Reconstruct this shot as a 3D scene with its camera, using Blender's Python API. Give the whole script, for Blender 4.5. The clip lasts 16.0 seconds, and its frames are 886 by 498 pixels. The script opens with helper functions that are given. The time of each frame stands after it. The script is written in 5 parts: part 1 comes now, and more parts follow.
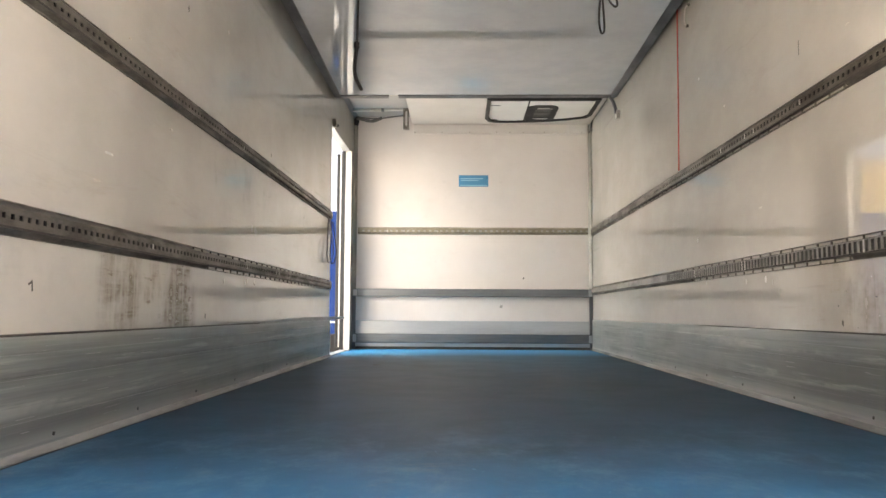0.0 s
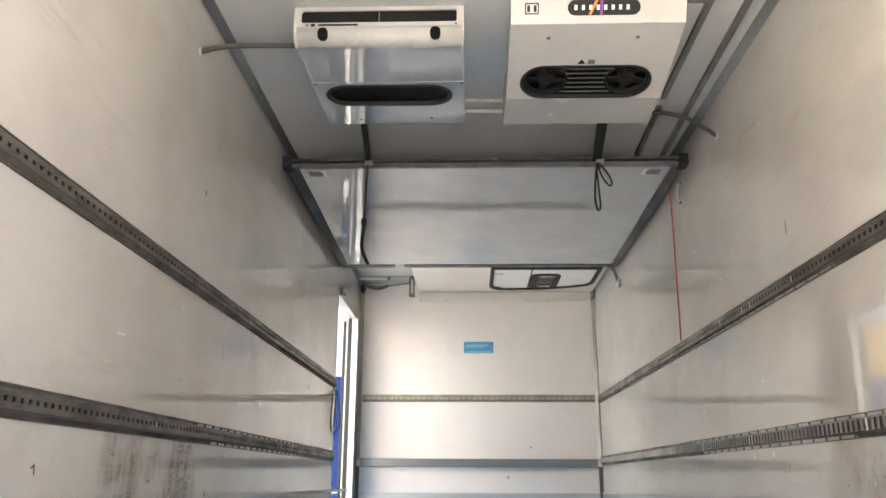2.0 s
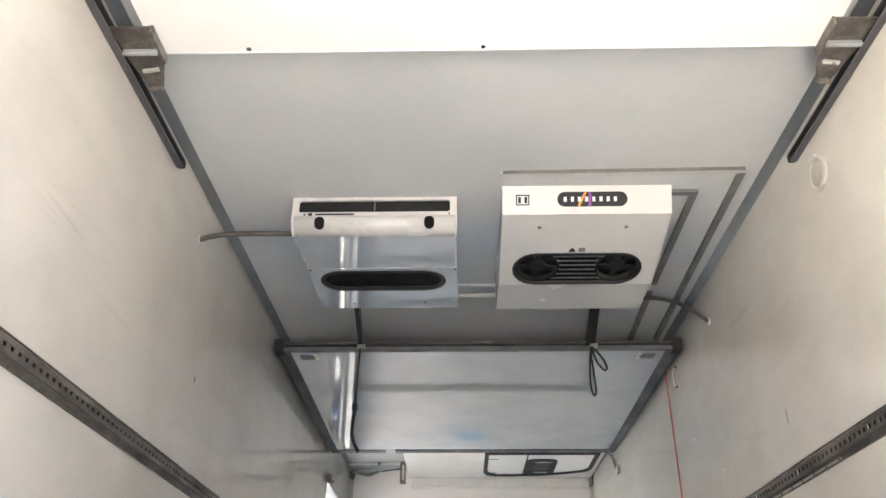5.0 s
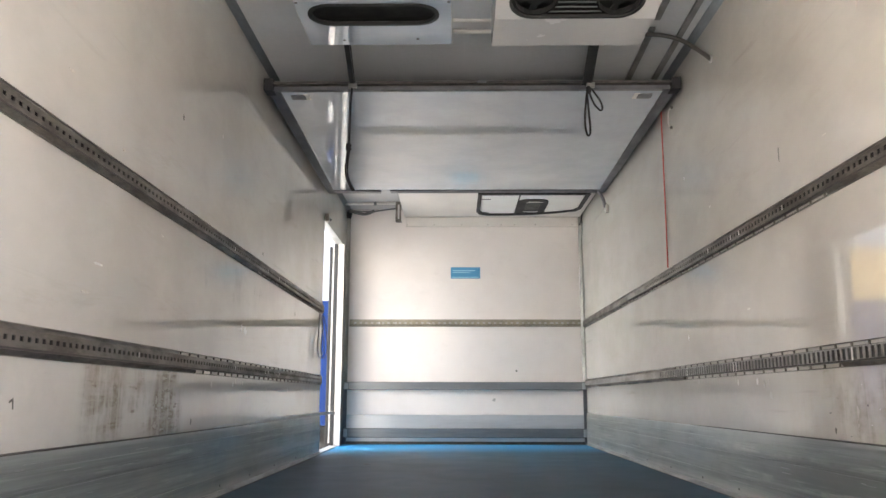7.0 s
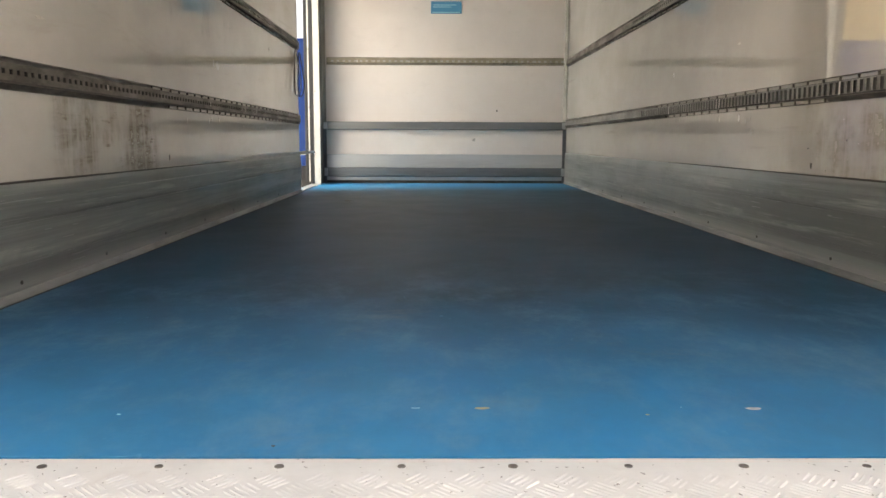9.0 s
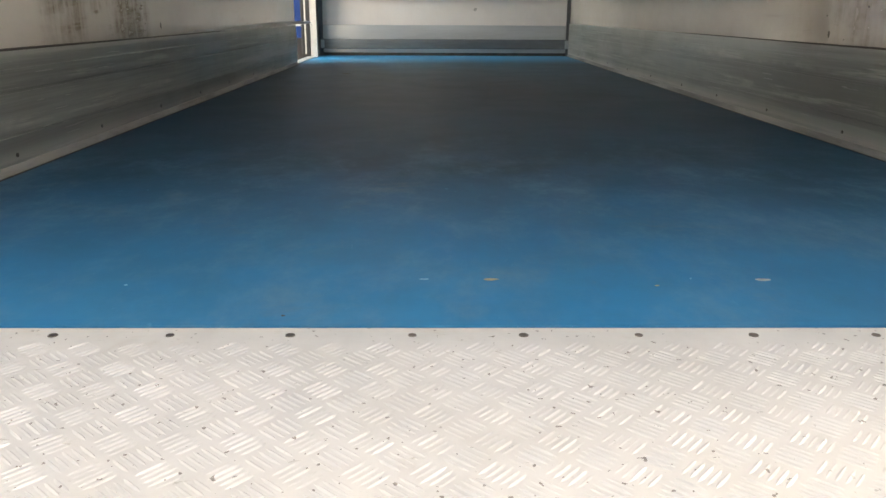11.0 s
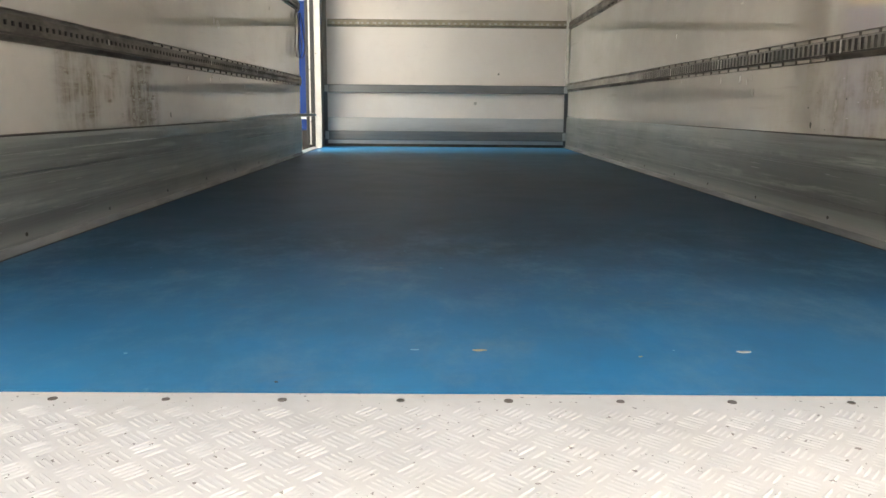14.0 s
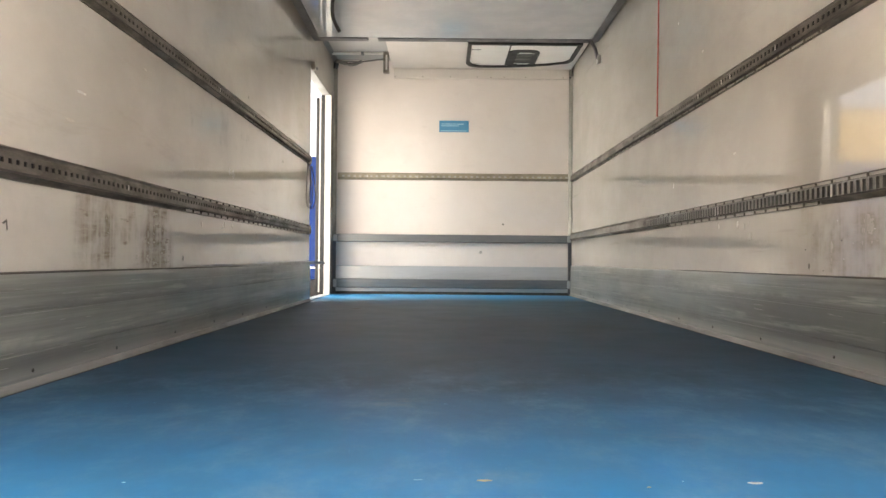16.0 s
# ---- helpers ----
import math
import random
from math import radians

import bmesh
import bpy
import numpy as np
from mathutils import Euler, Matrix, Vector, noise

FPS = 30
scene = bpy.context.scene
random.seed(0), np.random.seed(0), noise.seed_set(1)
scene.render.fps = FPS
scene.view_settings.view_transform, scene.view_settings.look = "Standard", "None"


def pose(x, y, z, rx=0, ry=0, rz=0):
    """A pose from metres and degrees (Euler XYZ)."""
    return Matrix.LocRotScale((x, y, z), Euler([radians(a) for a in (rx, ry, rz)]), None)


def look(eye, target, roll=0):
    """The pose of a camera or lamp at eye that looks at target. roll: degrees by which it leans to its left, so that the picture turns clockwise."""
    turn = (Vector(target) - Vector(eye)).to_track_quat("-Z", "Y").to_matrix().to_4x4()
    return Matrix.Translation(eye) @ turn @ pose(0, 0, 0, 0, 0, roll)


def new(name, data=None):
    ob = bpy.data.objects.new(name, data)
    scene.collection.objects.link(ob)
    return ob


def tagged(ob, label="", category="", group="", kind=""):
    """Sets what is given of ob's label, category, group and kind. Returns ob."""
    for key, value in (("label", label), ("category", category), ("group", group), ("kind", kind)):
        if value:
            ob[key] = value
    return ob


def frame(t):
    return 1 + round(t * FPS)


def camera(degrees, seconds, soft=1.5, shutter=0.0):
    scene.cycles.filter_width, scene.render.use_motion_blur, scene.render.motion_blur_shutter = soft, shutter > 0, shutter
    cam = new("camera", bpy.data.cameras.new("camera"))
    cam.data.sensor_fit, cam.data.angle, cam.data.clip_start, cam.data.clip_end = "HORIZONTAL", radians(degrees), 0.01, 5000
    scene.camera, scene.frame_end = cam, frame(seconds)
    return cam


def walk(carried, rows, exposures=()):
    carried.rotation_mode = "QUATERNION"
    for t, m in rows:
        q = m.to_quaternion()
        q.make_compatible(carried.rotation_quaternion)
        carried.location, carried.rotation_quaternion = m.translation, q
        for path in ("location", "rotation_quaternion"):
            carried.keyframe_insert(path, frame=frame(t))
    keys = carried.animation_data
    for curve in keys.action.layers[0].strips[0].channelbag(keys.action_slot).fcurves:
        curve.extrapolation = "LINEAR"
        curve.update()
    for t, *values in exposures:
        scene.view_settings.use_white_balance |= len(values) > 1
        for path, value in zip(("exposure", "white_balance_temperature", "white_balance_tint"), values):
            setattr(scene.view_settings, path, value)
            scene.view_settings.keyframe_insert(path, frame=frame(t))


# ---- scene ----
cam = camera(58.6, 16.0)
PATH = [
    (0, (-0.116, 0.165, 0.38), (-0.162, 2.158, 0.54), 0.3),
    (0.5, (-0.113, 0.121, 0.396), (-0.172, 2.102, 0.665), 0.4),
    (1, (-0.099, 0.108, 0.412), (-0.167, 2.066, 0.811), 0.4),
    (1.5, (-0.096, 0.103, 0.42), (-0.162, 2.044, 0.896), 0.4),
    (2, (-0.098, 0.091, 0.426), (-0.161, 2.01, 0.985), 0.3),
    (2.5, (-0.087, 0.084, 0.437), (-0.149, 1.984, 1.061), 0.4),
    (3, (-0.092, 0.077, 0.452), (-0.152, 1.951, 1.15), 0.3),
    (3.5, (-0.096, 0.076, 0.461), (-0.153, 1.922, 1.228), 0.3),
    (3.7, (-0.095, 0.074, 0.463), (-0.151, 1.91, 1.255), 0.3),
    (4.2, (-0.0975, 0.0775, 0.4687), (-0.1495, 1.883, 1.3338), 0.29),
    (4.75, (-0.101, 0.0895, 0.473), (-0.1462, 1.8576, 1.4244), 0.25),
    (5.3, (-0.1034, 0.104, 0.474), (-0.142, 1.8572, 1.4563), 0.21),
    (5.8, (-0.103, 0.114, 0.471), (-0.138, 1.896, 1.38), 0.2),
    (6, (-0.101, 0.125, 0.468), (-0.13, 1.943, 1.3), 0.2),
    (6.5, (-0.098, 0.13, 0.459), (-0.129, 2.043, 1.045), 0.2),
    (7, (-0.096, 0.149, 0.46), (-0.127, 2.114, 0.831), 0.1),
    (7.5, (-0.097, 0.168, 0.456), (-0.124, 2.158, 0.658), 0.1),
    (8, (-0.099, 0.181, 0.447), (-0.113, 2.181, 0.459), 0.2),
    (8.5, (-0.099, 0.189, 0.436), (-0.095, 2.183, 0.286), 0.2),
    (9, (-0.1, 0.196, 0.433), (-0.079, 2.177, 0.161), 0.2),
    (9.5, (-0.103, 0.201, 0.429), (-0.074, 2.169, 0.076), 0.2),
    (9.7, (-0.107, 0.203, 0.427), (-0.073, 2.162, 0.027), 0.2),
    (10.2, (-0.1117, 0.2102, 0.4223), (-0.0744, 2.1527, -0.0597), 0.21),
    (10.75, (-0.1154, 0.2195, 0.4175), (-0.0845, 2.1444, -0.132), 0.25),
    (11.3, (-0.1168, 0.2244, 0.4152), (-0.096, 2.1359, -0.1766), 0.29),
    (11.8, (-0.115, 0.22, 0.417), (-0.101, 2.126, -0.19), 0.3),
    (12, (-0.115, 0.216, 0.42), (-0.106, 2.117, -0.2), 0.3),
    (12.5, (-0.107, 0.196, 0.427), (-0.102, 2.099, -0.189), 0.3),
    (13, (-0.103, 0.19, 0.417), (-0.094, 2.115, -0.126), 0.4),
    (13.5, (-0.1, 0.172, 0.414), (-0.087, 2.119, -0.043), 0.4),
    (14, (-0.097, 0.166, 0.4), (-0.078, 2.134, 0.047), 0.5),
    (14.5, (-0.091, 0.157, 0.392), (-0.069, 2.138, 0.121), 0.5),
    (15, (-0.098, 0.139, 0.384), (-0.077, 2.132, 0.228), 0.6),
    (15.5, (-0.093, 0.137, 0.369), (-0.081, 2.137, 0.319), 0.5),
    (16, (-0.093, 0.137, 0.362), (-0.093, 2.136, 0.389), 0.5),
]
walk(cam, [(t, look(eye, aim, roll)) for t, eye, aim, roll in PATH],
     exposures=[(0.0, 2.80, 7200, 11), (1.5, 2.76, 6800, 10.5), (3.5, 2.69, 6400, 9), (6.0, 2.93, 6300, 9.5), (7.0, 2.80, 6500, 10.5), (8.0, 2.78, 7000, 11), (8.6, 2.54, 7200, 9.5), (9.5, 2.12, 7300, 8), (12.5, 2.06, 7050, 6), (14.5, 2.23, 7250, 6.2), (15.0, 2.36, 7350, 9), (15.5, 2.88, 7400, 11), (16.0, 2.76, 7350, 11)])

# ---------------------------------------------------------------- light
SUN_EL, SUN_AZ = 40.0, 60.0        # from ahead and to the right: the rear platform lies in the box's shade
world = bpy.data.worlds.new("world")
scene.world = world
world.use_nodes = True
wt = world.node_tree
sky = wt.nodes.new("ShaderNodeTexSky")
sky.sky_type, sky.sun_disc = "NISHITA", False
sky.sun_elevation, sky.sun_rotation = radians(SUN_EL), radians(SUN_AZ)
sky.dust_density, sky.air_density, sky.ozone_density = 8.0, 0.6, 0.6
wt.links.new(sky.outputs[0], wt.nodes["Background"].inputs[0])
wt.nodes["Background"].inputs[1].default_value = 0.13
sun = new("sun", bpy.data.lights.new("sun", "SUN"))
sun.data.energy, sun.data.angle, sun.data.color = 5.0, radians(1.0), (1.0, 0.95, 0.88)
sun_from = Vector((math.sin(radians(SUN_AZ)) * math.cos(radians(SUN_EL)), math.cos(radians(SUN_AZ)) * math.cos(radians(SUN_EL)), math.sin(radians(SUN_EL))))
sun.matrix_world = look(sun_from * 30, (0, 0, 0))

# added lamp outside the side door, boosting the sky's light on the front wall
door_fill = new("door_fill_lamp", bpy.data.lights.new("door_fill_lamp", "AREA"))
door_fill.data.shape, door_fill.data.size, door_fill.data.size_y = "RECTANGLE", 0.5, 1.7
door_fill.data.energy, door_fill.data.color = 1.25, (0.96, 0.98, 1.0)
door_fill.matrix_world = look((-1.46, 7.44, 1.05), (-0.86, 8.22, 0.92))

# ---------------------------------------------------------------- sizes
W = 1.24            # half the inner width, at the wall panels
KICK = 1.23         # half the width between the kick plates
Y0, Y1 = 1.240, 8.35  # rear edge of the floor, inner face of the front wall
H = 2.435           # ceiling
T = 0.07            # thickness of the insulated panels
DOOR0, DOOR1, DOOR_H = 6.89, 7.99, 2.005   # side door opening


# ---------------------------------------------------------------- node helpers
class Nodes:
    """A small builder round one material's tree."""

    def __init__(self, name):
        self.mat = bpy.data.materials.new(name)
        self.mat.use_nodes = True
        self.t = self.mat.node_tree
        self.b = self.t.nodes["Principled BSDF"]
        self.co = self.t.nodes.new("ShaderNodeTexCoord").outputs["Object"]

    def node(self, kind, **settings):
        n = self.t.nodes.new("ShaderNode" + kind)
        for k, v in settings.items():
            if k == "operation":
                n.operation = v
            elif k == "blend":
                n.blend_type = v
            elif k == "interp":
                n.interpolation_type = v
        return n

    def put(self, sock, v):
        if isinstance(v, bpy.types.NodeSocket):
            self.t.links.new(v, sock)
        elif isinstance(v, (tuple, list)) and len(v) == 3 and sock.type == "RGBA":
            sock.default_value = (*v, 1)
        else:
            sock.default_value = v

    def scaled(self, s):
        m = self.node("Mapping")
        self.put(m.inputs["Vector"], self.co)
        m.inputs["Scale"].default_value = s
        return m.outputs[0]

    def noise(self, scale=5.0, stretch=(1, 1, 1), detail=4.0, rough=0.55, warp=0.0):
        n = self.node("TexNoise")
        self.put(n.inputs["Vector"], self.scaled(stretch))
        n.inputs["Scale"].default_value, n.inputs["Detail"].default_value = scale, detail
        n.inputs["Roughness"].default_value, n.inputs["Distortion"].default_value = rough, warp
        return n.outputs["Fac"]

    def ramp(self, v, lo, hi, a=0.0, b=1.0):
        n = self.node("MapRange", interp="SMOOTHSTEP")
        self.put(n.inputs["Value"], v)
        for k, x in zip(("From Min", "From Max", "To Min", "To Max"), (lo, hi, a, b)):
            n.inputs[k].default_value = x
        return n.outputs[0]

    def math(self, op, a, b=0.0):
        n = self.node("Math", operation=op)
        self.put(n.inputs[0], a)
        self.put(n.inputs[1], b)
        return n.outputs[0]

    def mix(self, f, a, b):
        n = self.t.nodes.new("ShaderNodeMix")
        n.data_type = "RGBA"
        self.put(n.inputs[0], f)
        self.put(n.inputs[6], a)
        self.put(n.inputs[7], b)
        return n.outputs[2]

    def axis(self, k):
        n = self.node("SeparateXYZ")
        self.put(n.inputs[0], self.co)
        return n.outputs[k]

    def patch(self, y0, y1, z0, z1, soft=0.06):
        """1 inside a stretch of a side wall, with soft edges."""
        y, z = self.axis(1), self.axis(2)
        f = self.math("MULTIPLY", self.ramp(y, y0 - soft, y0 + soft), self.ramp(y, y1 + soft, y1 - soft))
        g = self.math("MULTIPLY", self.ramp(z, z0 - soft, z0 + soft), self.ramp(z, z1 + soft, z1 - soft))
        return self.math("MULTIPLY", f, g)

    def bump(self, height, strength, distance, after=None):
        n = self.node("Bump")
        n.inputs["Strength"].default_value, n.inputs["Distance"].default_value = strength, distance
        self.put(n.inputs["Height"], height)
        if after is not None:
            self.put(n.inputs["Normal"], after)
        return n.outputs[0]

    def done(self, color, rough, metal=0.0, normal=None, ior=1.5, coat=0.0):
        b = self.b.inputs
        self.put(b["Base Color"], color)
        self.put(b["Roughness"], rough)
        b["Metallic"].default_value, b["IOR"].default_value = metal, ior
        b["Coat Weight"].default_value, b["Coat Roughness"].default_value = coat, 0.05
        if normal is not None:
            self.put(b["Normal"], normal)
        return self.mat


def surface(name, a, b, rough=(0.4, 0.6), metal=0.0, scale=4.0, stretch=(1, 1, 1), fine=90.0, relief=0.15, depth=0.0006, ior=1.5, coat=0.0, lo=0.35, hi=0.65):
    n = Nodes(name)
    big, small = n.noise(scale, stretch, 5.0, 0.6), n.noise(fine, stretch, 3.0, 0.6)
    f = n.ramp(n.math("ADD", n.math("MULTIPLY", big, 0.75), n.math("MULTIPLY", small, 0.25)), lo, hi)
    return n.done(n.mix(f, a, b), n.ramp(big, 0.3, 0.7, *rough), metal, n.bump(small, relief, depth), ior, coat)


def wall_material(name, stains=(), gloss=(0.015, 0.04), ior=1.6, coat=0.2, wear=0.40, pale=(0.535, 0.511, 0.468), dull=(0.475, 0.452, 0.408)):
    """White gelcoat panel: glossy, slightly wavy, scuffed, with its stains."""
    n = Nodes(name)
    big, mid = n.noise(0.9, (1, 1, 1), 3.0), n.noise(5.0, (1, 0.6, 1), 5.0, 0.65)
    col = n.mix(n.ramp(n.math("ADD", n.math("MULTIPLY", big, 0.6), n.math("MULTIPLY", mid, 0.4)), 0.38, 0.62), pale, dull)
    scuff = n.ramp(n.noise(3.2, (1, 0.35, 2.2), 6.0, 0.72, 0.6), 0.55, 0.74)
    col = n.mix(n.math("MULTIPLY", scuff, wear), col, (0.40, 0.37, 0.32))
    rub = n.ramp(n.noise(7.0, (1, 0.08, 1.5), 4.0, 0.6), 0.66, 0.75)
    col = n.mix(n.math("MULTIPLY", rub, wear), col, (0.33, 0.30, 0.27))
    soiled = []
    for (y0, y1, z0, z1, sy, sz, lo, hi, amount, tint) in stains:
        soil = n.ramp(n.noise(5.0, (0, 1.2, 0.9), 3.0, 0.6), lo, hi, 0.12, 1.0)
        upright = n.ramp(n.noise(6.0, (0, 3.2 * sy, 0.12 * sz), 3.0, 0.6), 0.42, 0.60)
        across = n.ramp(n.noise(6.0, (0, 0.45 * sy, 4.2 * sz), 4.0, 0.65), 0.46, 0.62)
        dashes = n.math("MULTIPLY", n.ramp(n.noise(9.0, (0, 0.9 * sy, 5.5 * sz), 3.0, 0.6), 0.60, 0.68), n.ramp(n.noise(4.0, (0, 1.6, 0.8), 2.0), 0.45, 0.58))
        mottle = n.ramp(n.noise(60.0, (1, 1, 1), 4.0, 0.7), 0.42, 0.64, 0.0, 0.10)
        wipe = n.math("ADD", n.math("ADD", n.math("MULTIPLY", upright, 0.16), n.math("MULTIPLY", across, n.ramp(upright, 0.0, 1.0, 0.12, 0.34))), n.math("ADD", n.math("ADD", mottle, 0.22), n.math("MULTIPLY", dashes, 0.8)))
        f = n.math("MULTIPLY", n.math("MULTIPLY", n.patch(y0, y1, z0, z1, 0.05), soil), n.math("MULTIPLY", wipe, 1.3 * amount))
        f = n.math("MINIMUM", f, 0.92)
        col = n.mix(f, col, tint)
        soiled.append(f)
    rough = n.ramp(mid, 0.3, 0.7, *gloss)
    rough = n.math("ADD", rough, n.math("MULTIPLY", scuff, 0.05))
    for f in soiled:                    # dirt dulls the gloss
        rough = n.math("ADD", rough, n.math("MULTIPLY", f, 0.30))
    wave = n.bump(n.noise(1.6, (1, 1, 1), 1.0), 0.30, 0.006)
    dent = n.bump(n.noise(5.5, (1, 1, 0.8), 2.0), 0.22, 0.0009, wave)
    peel = n.bump(n.noise(55.0, (1, 1, 1), 2.0), 0.08, 0.0001, dent)
    return n.done(col, rough, 0.0, peel, ior, coat)


M = {}
BROWN, GREY = (0.125, 0.098, 0.058), (0.35, 0.34, 0.31)
M["wall_w"] = wall_material("gelcoat_stained_west", (
    (2.60, 2.90, 0.31, 0.58, 1.0, 1.0, 0.30, 0.60, 1.0, BROWN), (2.90, 3.16, 0.30, 0.55, 0.9, 1.0, 0.44, 0.64, 0.8, BROWN),
    (3.16, 3.48, 0.29, 0.58, 1.1, 0.9, 0.30, 0.60, 1.0, BROWN),
    # the grey entries only darken the gelcoat in soft patches
    (3.7, 4.9, 0.93, 1.14, 0.25, 0.5, 0.48, 0.66, 0.55, GREY), (1.9, 2.6, 0.40, 0.56, 0.25, 0.8, 0.46, 0.66, 0.35, GREY)))
# east tone is darkened to offset the brighter light falling on that side
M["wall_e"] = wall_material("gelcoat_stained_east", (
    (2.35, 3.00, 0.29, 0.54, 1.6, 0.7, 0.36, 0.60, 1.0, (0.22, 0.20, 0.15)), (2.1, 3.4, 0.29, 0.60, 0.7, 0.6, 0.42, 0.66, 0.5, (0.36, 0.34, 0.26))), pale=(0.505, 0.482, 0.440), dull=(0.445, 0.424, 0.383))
# paler than the side walls, making up for weak door light in colour
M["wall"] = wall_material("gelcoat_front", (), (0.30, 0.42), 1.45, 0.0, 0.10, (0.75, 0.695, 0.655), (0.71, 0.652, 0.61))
M["ceiling"] = surface("ceiling_gelcoat", (0.58, 0.582, 0.572), (0.53, 0.532, 0.522), (0.06, 0.11), scale=1.2, fine=40, relief=0.015, coat=0.35)
M["toe"] = surface("scuffed_toe_strip", (0.29, 0.293, 0.282), (0.17, 0.173, 0.167), (0.4, 0.6), 0.3, 6.0, (1, 0.25, 2), 60, 0.2, 0.0005)
M["worn_alu"] = surface("rubbed_aluminium", (0.46, 0.47, 0.45), (0.36, 0.37, 0.36), (0.4, 0.55), 0.1, 20.0)
M["steel"] = surface("galvanised_steel", (0.165, 0.148, 0.129), (0.082, 0.073, 0.063), (0.42, 0.58), 0.5, 12.0, (1, 0.4, 1.4), 90, 0.3, lo=0.38, hi=0.64)
M["polished"] = surface("bright_zinc", (0.66, 0.64, 0.60), (0.45, 0.43, 0.40), (0.25, 0.4), 0.5, 9.0, (1, 0.3, 1), 120, 0.1)
M["zinc"] = surface("worn_zinc", (0.27, 0.26, 0.238), (0.17, 0.163, 0.15), (0.35, 0.5), 0.4, 9.0, (1, 0.4, 1), 120, 0.15)
# backing tone that puts the slots' shade into colour
M["slot_grey"] = surface("slot_shade_grey", (0.10, 0.096, 0.088), (0.05, 0.048, 0.044), (0.6, 0.8), 0.0, 14.0)
M["corner"] = surface("dull_corner_profile", (0.33, 0.315, 0.28), (0.24, 0.23, 0.205), (0.4, 0.55), 0.2, 5.0)
M["jamb"] = surface("cream_jamb", (0.56, 0.535, 0.49), (0.46, 0.44, 0.40), (0.3, 0.45), 0.0, 6.0)
M["hose"] = surface("dark_hose", (0.075, 0.066, 0.055), (0.045, 0.040, 0.034), (0.5, 0.65), 0.0, 12.0)
M["smudge"] = surface("tan_smudge", (0.36, 0.32, 0.26), (0.47, 0.44, 0.39), (0.4, 0.6), 0.0, 40.0)
M["bar"] = surface("grey_aluminium", (0.215, 0.225, 0.228), (0.15, 0.157, 0.16), (0.35, 0.55), 0.7, 3.0, (0.15, 1, 2), 60, 0.15)
M["light_alu"] = surface("light_aluminium", (0.52, 0.53, 0.53), (0.42, 0.43, 0.43), (0.35, 0.5), 0.6, 3.0, (0.15, 1, 2), 60, 0.12)
M["cove"] = surface("grey_cove_profile", (0.17, 0.182, 0.192), (0.125, 0.135, 0.142), (0.35, 0.5), 0.3, 5.0, (1, 0.2, 1), 80, 0.1)
M["track"] = surface("dark_track_steel", (0.135, 0.132, 0.140), (0.095, 0.092, 0.096), (0.35, 0.5), 0.3, 6.0, (1, 0.3, 1), 90, 0.15)
M["seal"] = surface("grey_rubber_seal", (0.115, 0.115, 0.124), (0.08, 0.08, 0.086), (0.5, 0.7), 0.0, 6.0, (1, 0.3, 1), 90, 0.2)
M["rubber"] = surface("black_rubber", (0.010, 0.010, 0.0105), (0.022, 0.021, 0.02), (0.55, 0.75), 0.0, 12.0, fine=150, relief=0.2)
# near-black tone stands in for shade inside slots, holes and housings
M["dark"] = surface("cavity_shade", (0.003, 0.003, 0.003), (0.006, 0.006, 0.0055), (0.7, 0.9), 0.0, 9.0)
M["white_paint"] = surface("white_enamel", (0.58, 0.568, 0.545), (0.54, 0.528, 0.508), (0.18, 0.28), 0.0, 3.0, fine=70, relief=0.05, coat=0.2)
M["white_gloss"] = surface("white_gloss_steel", (0.43, 0.465, 0.505), (0.385, 0.42, 0.46), (0.03, 0.06), 0.0, 2.5, fine=5, relief=0.012, depth=0.003, ior=1.75, coat=0.6)
M["conduit"] = surface("grey_conduit", (0.17, 0.163, 0.152), (0.12, 0.115, 0.107), (0.4, 0.6), 0.0, 6.0, fine=100)
M["pale_pipe"] = surface("pale_pipe_lagging", (0.62, 0.60, 0.56), (0.5, 0.48, 0.44), (0.35, 0.5), 0.0, 6.0)
M["rope"] = surface("black_rope", (0.01, 0.01, 0.01), (0.025, 0.025, 0.024), (0.7, 0.9), 0.0, 60.0, fine=400, relief=0.6, depth=0.001)
M["grey_rope"] = surface("grey_cable", (0.20, 0.19, 0.17), (0.12, 0.115, 0.105), (0.5, 0.7), 0.0, 30.0)
M["red"] = surface("red_cord", (0.42, 0.07, 0.055), (0.32, 0.05, 0.04), (0.5, 0.7), 0.0, 40.0, fine=300, relief=0.4)
M["blue_sign"] = surface("blue_sticker", (0.045, 0.235, 0.43), (0.055, 0.265, 0.46), (0.25, 0.35), 0.0, 5.0)
M["pale_blue"] = surface("pale_print", (0.35, 0.62, 0.72), (0.30, 0.56, 0.68), (0.3, 0.4), 0.0, 9.0)
M["black_print"] = surface("black_print", (0.007, 0.007, 0.007), (0.012, 0.011, 0.011), (0.6, 0.7), 0.0, 9.0)
M["white_print"] = surface("white_print", (0.8, 0.78, 0.74), (0.75, 0.73, 0.7), (0.3, 0.4), 0.0, 9.0)
M["orange"] = surface("orange_print", (0.75, 0.35, 0.05), (0.7, 0.25, 0.04), (0.3, 0.4), 0.0, 20.0)
M["violet"] = surface("violet_print", (0.25, 0.06, 0.25), (0.20, 0.05, 0.3), (0.3, 0.4), 0.0, 20.0)
M["scuff"] = surface("black_scuff", (0.05, 0.045, 0.04), (0.12, 0.11, 0.095), (0.6, 0.8), 0.0, 60.0)
M["pale_dab"] = surface("pale_wall_dab", (0.545, 0.525, 0.485), (0.50, 0.48, 0.44), (0.2, 0.4), 0.0, 30.0)
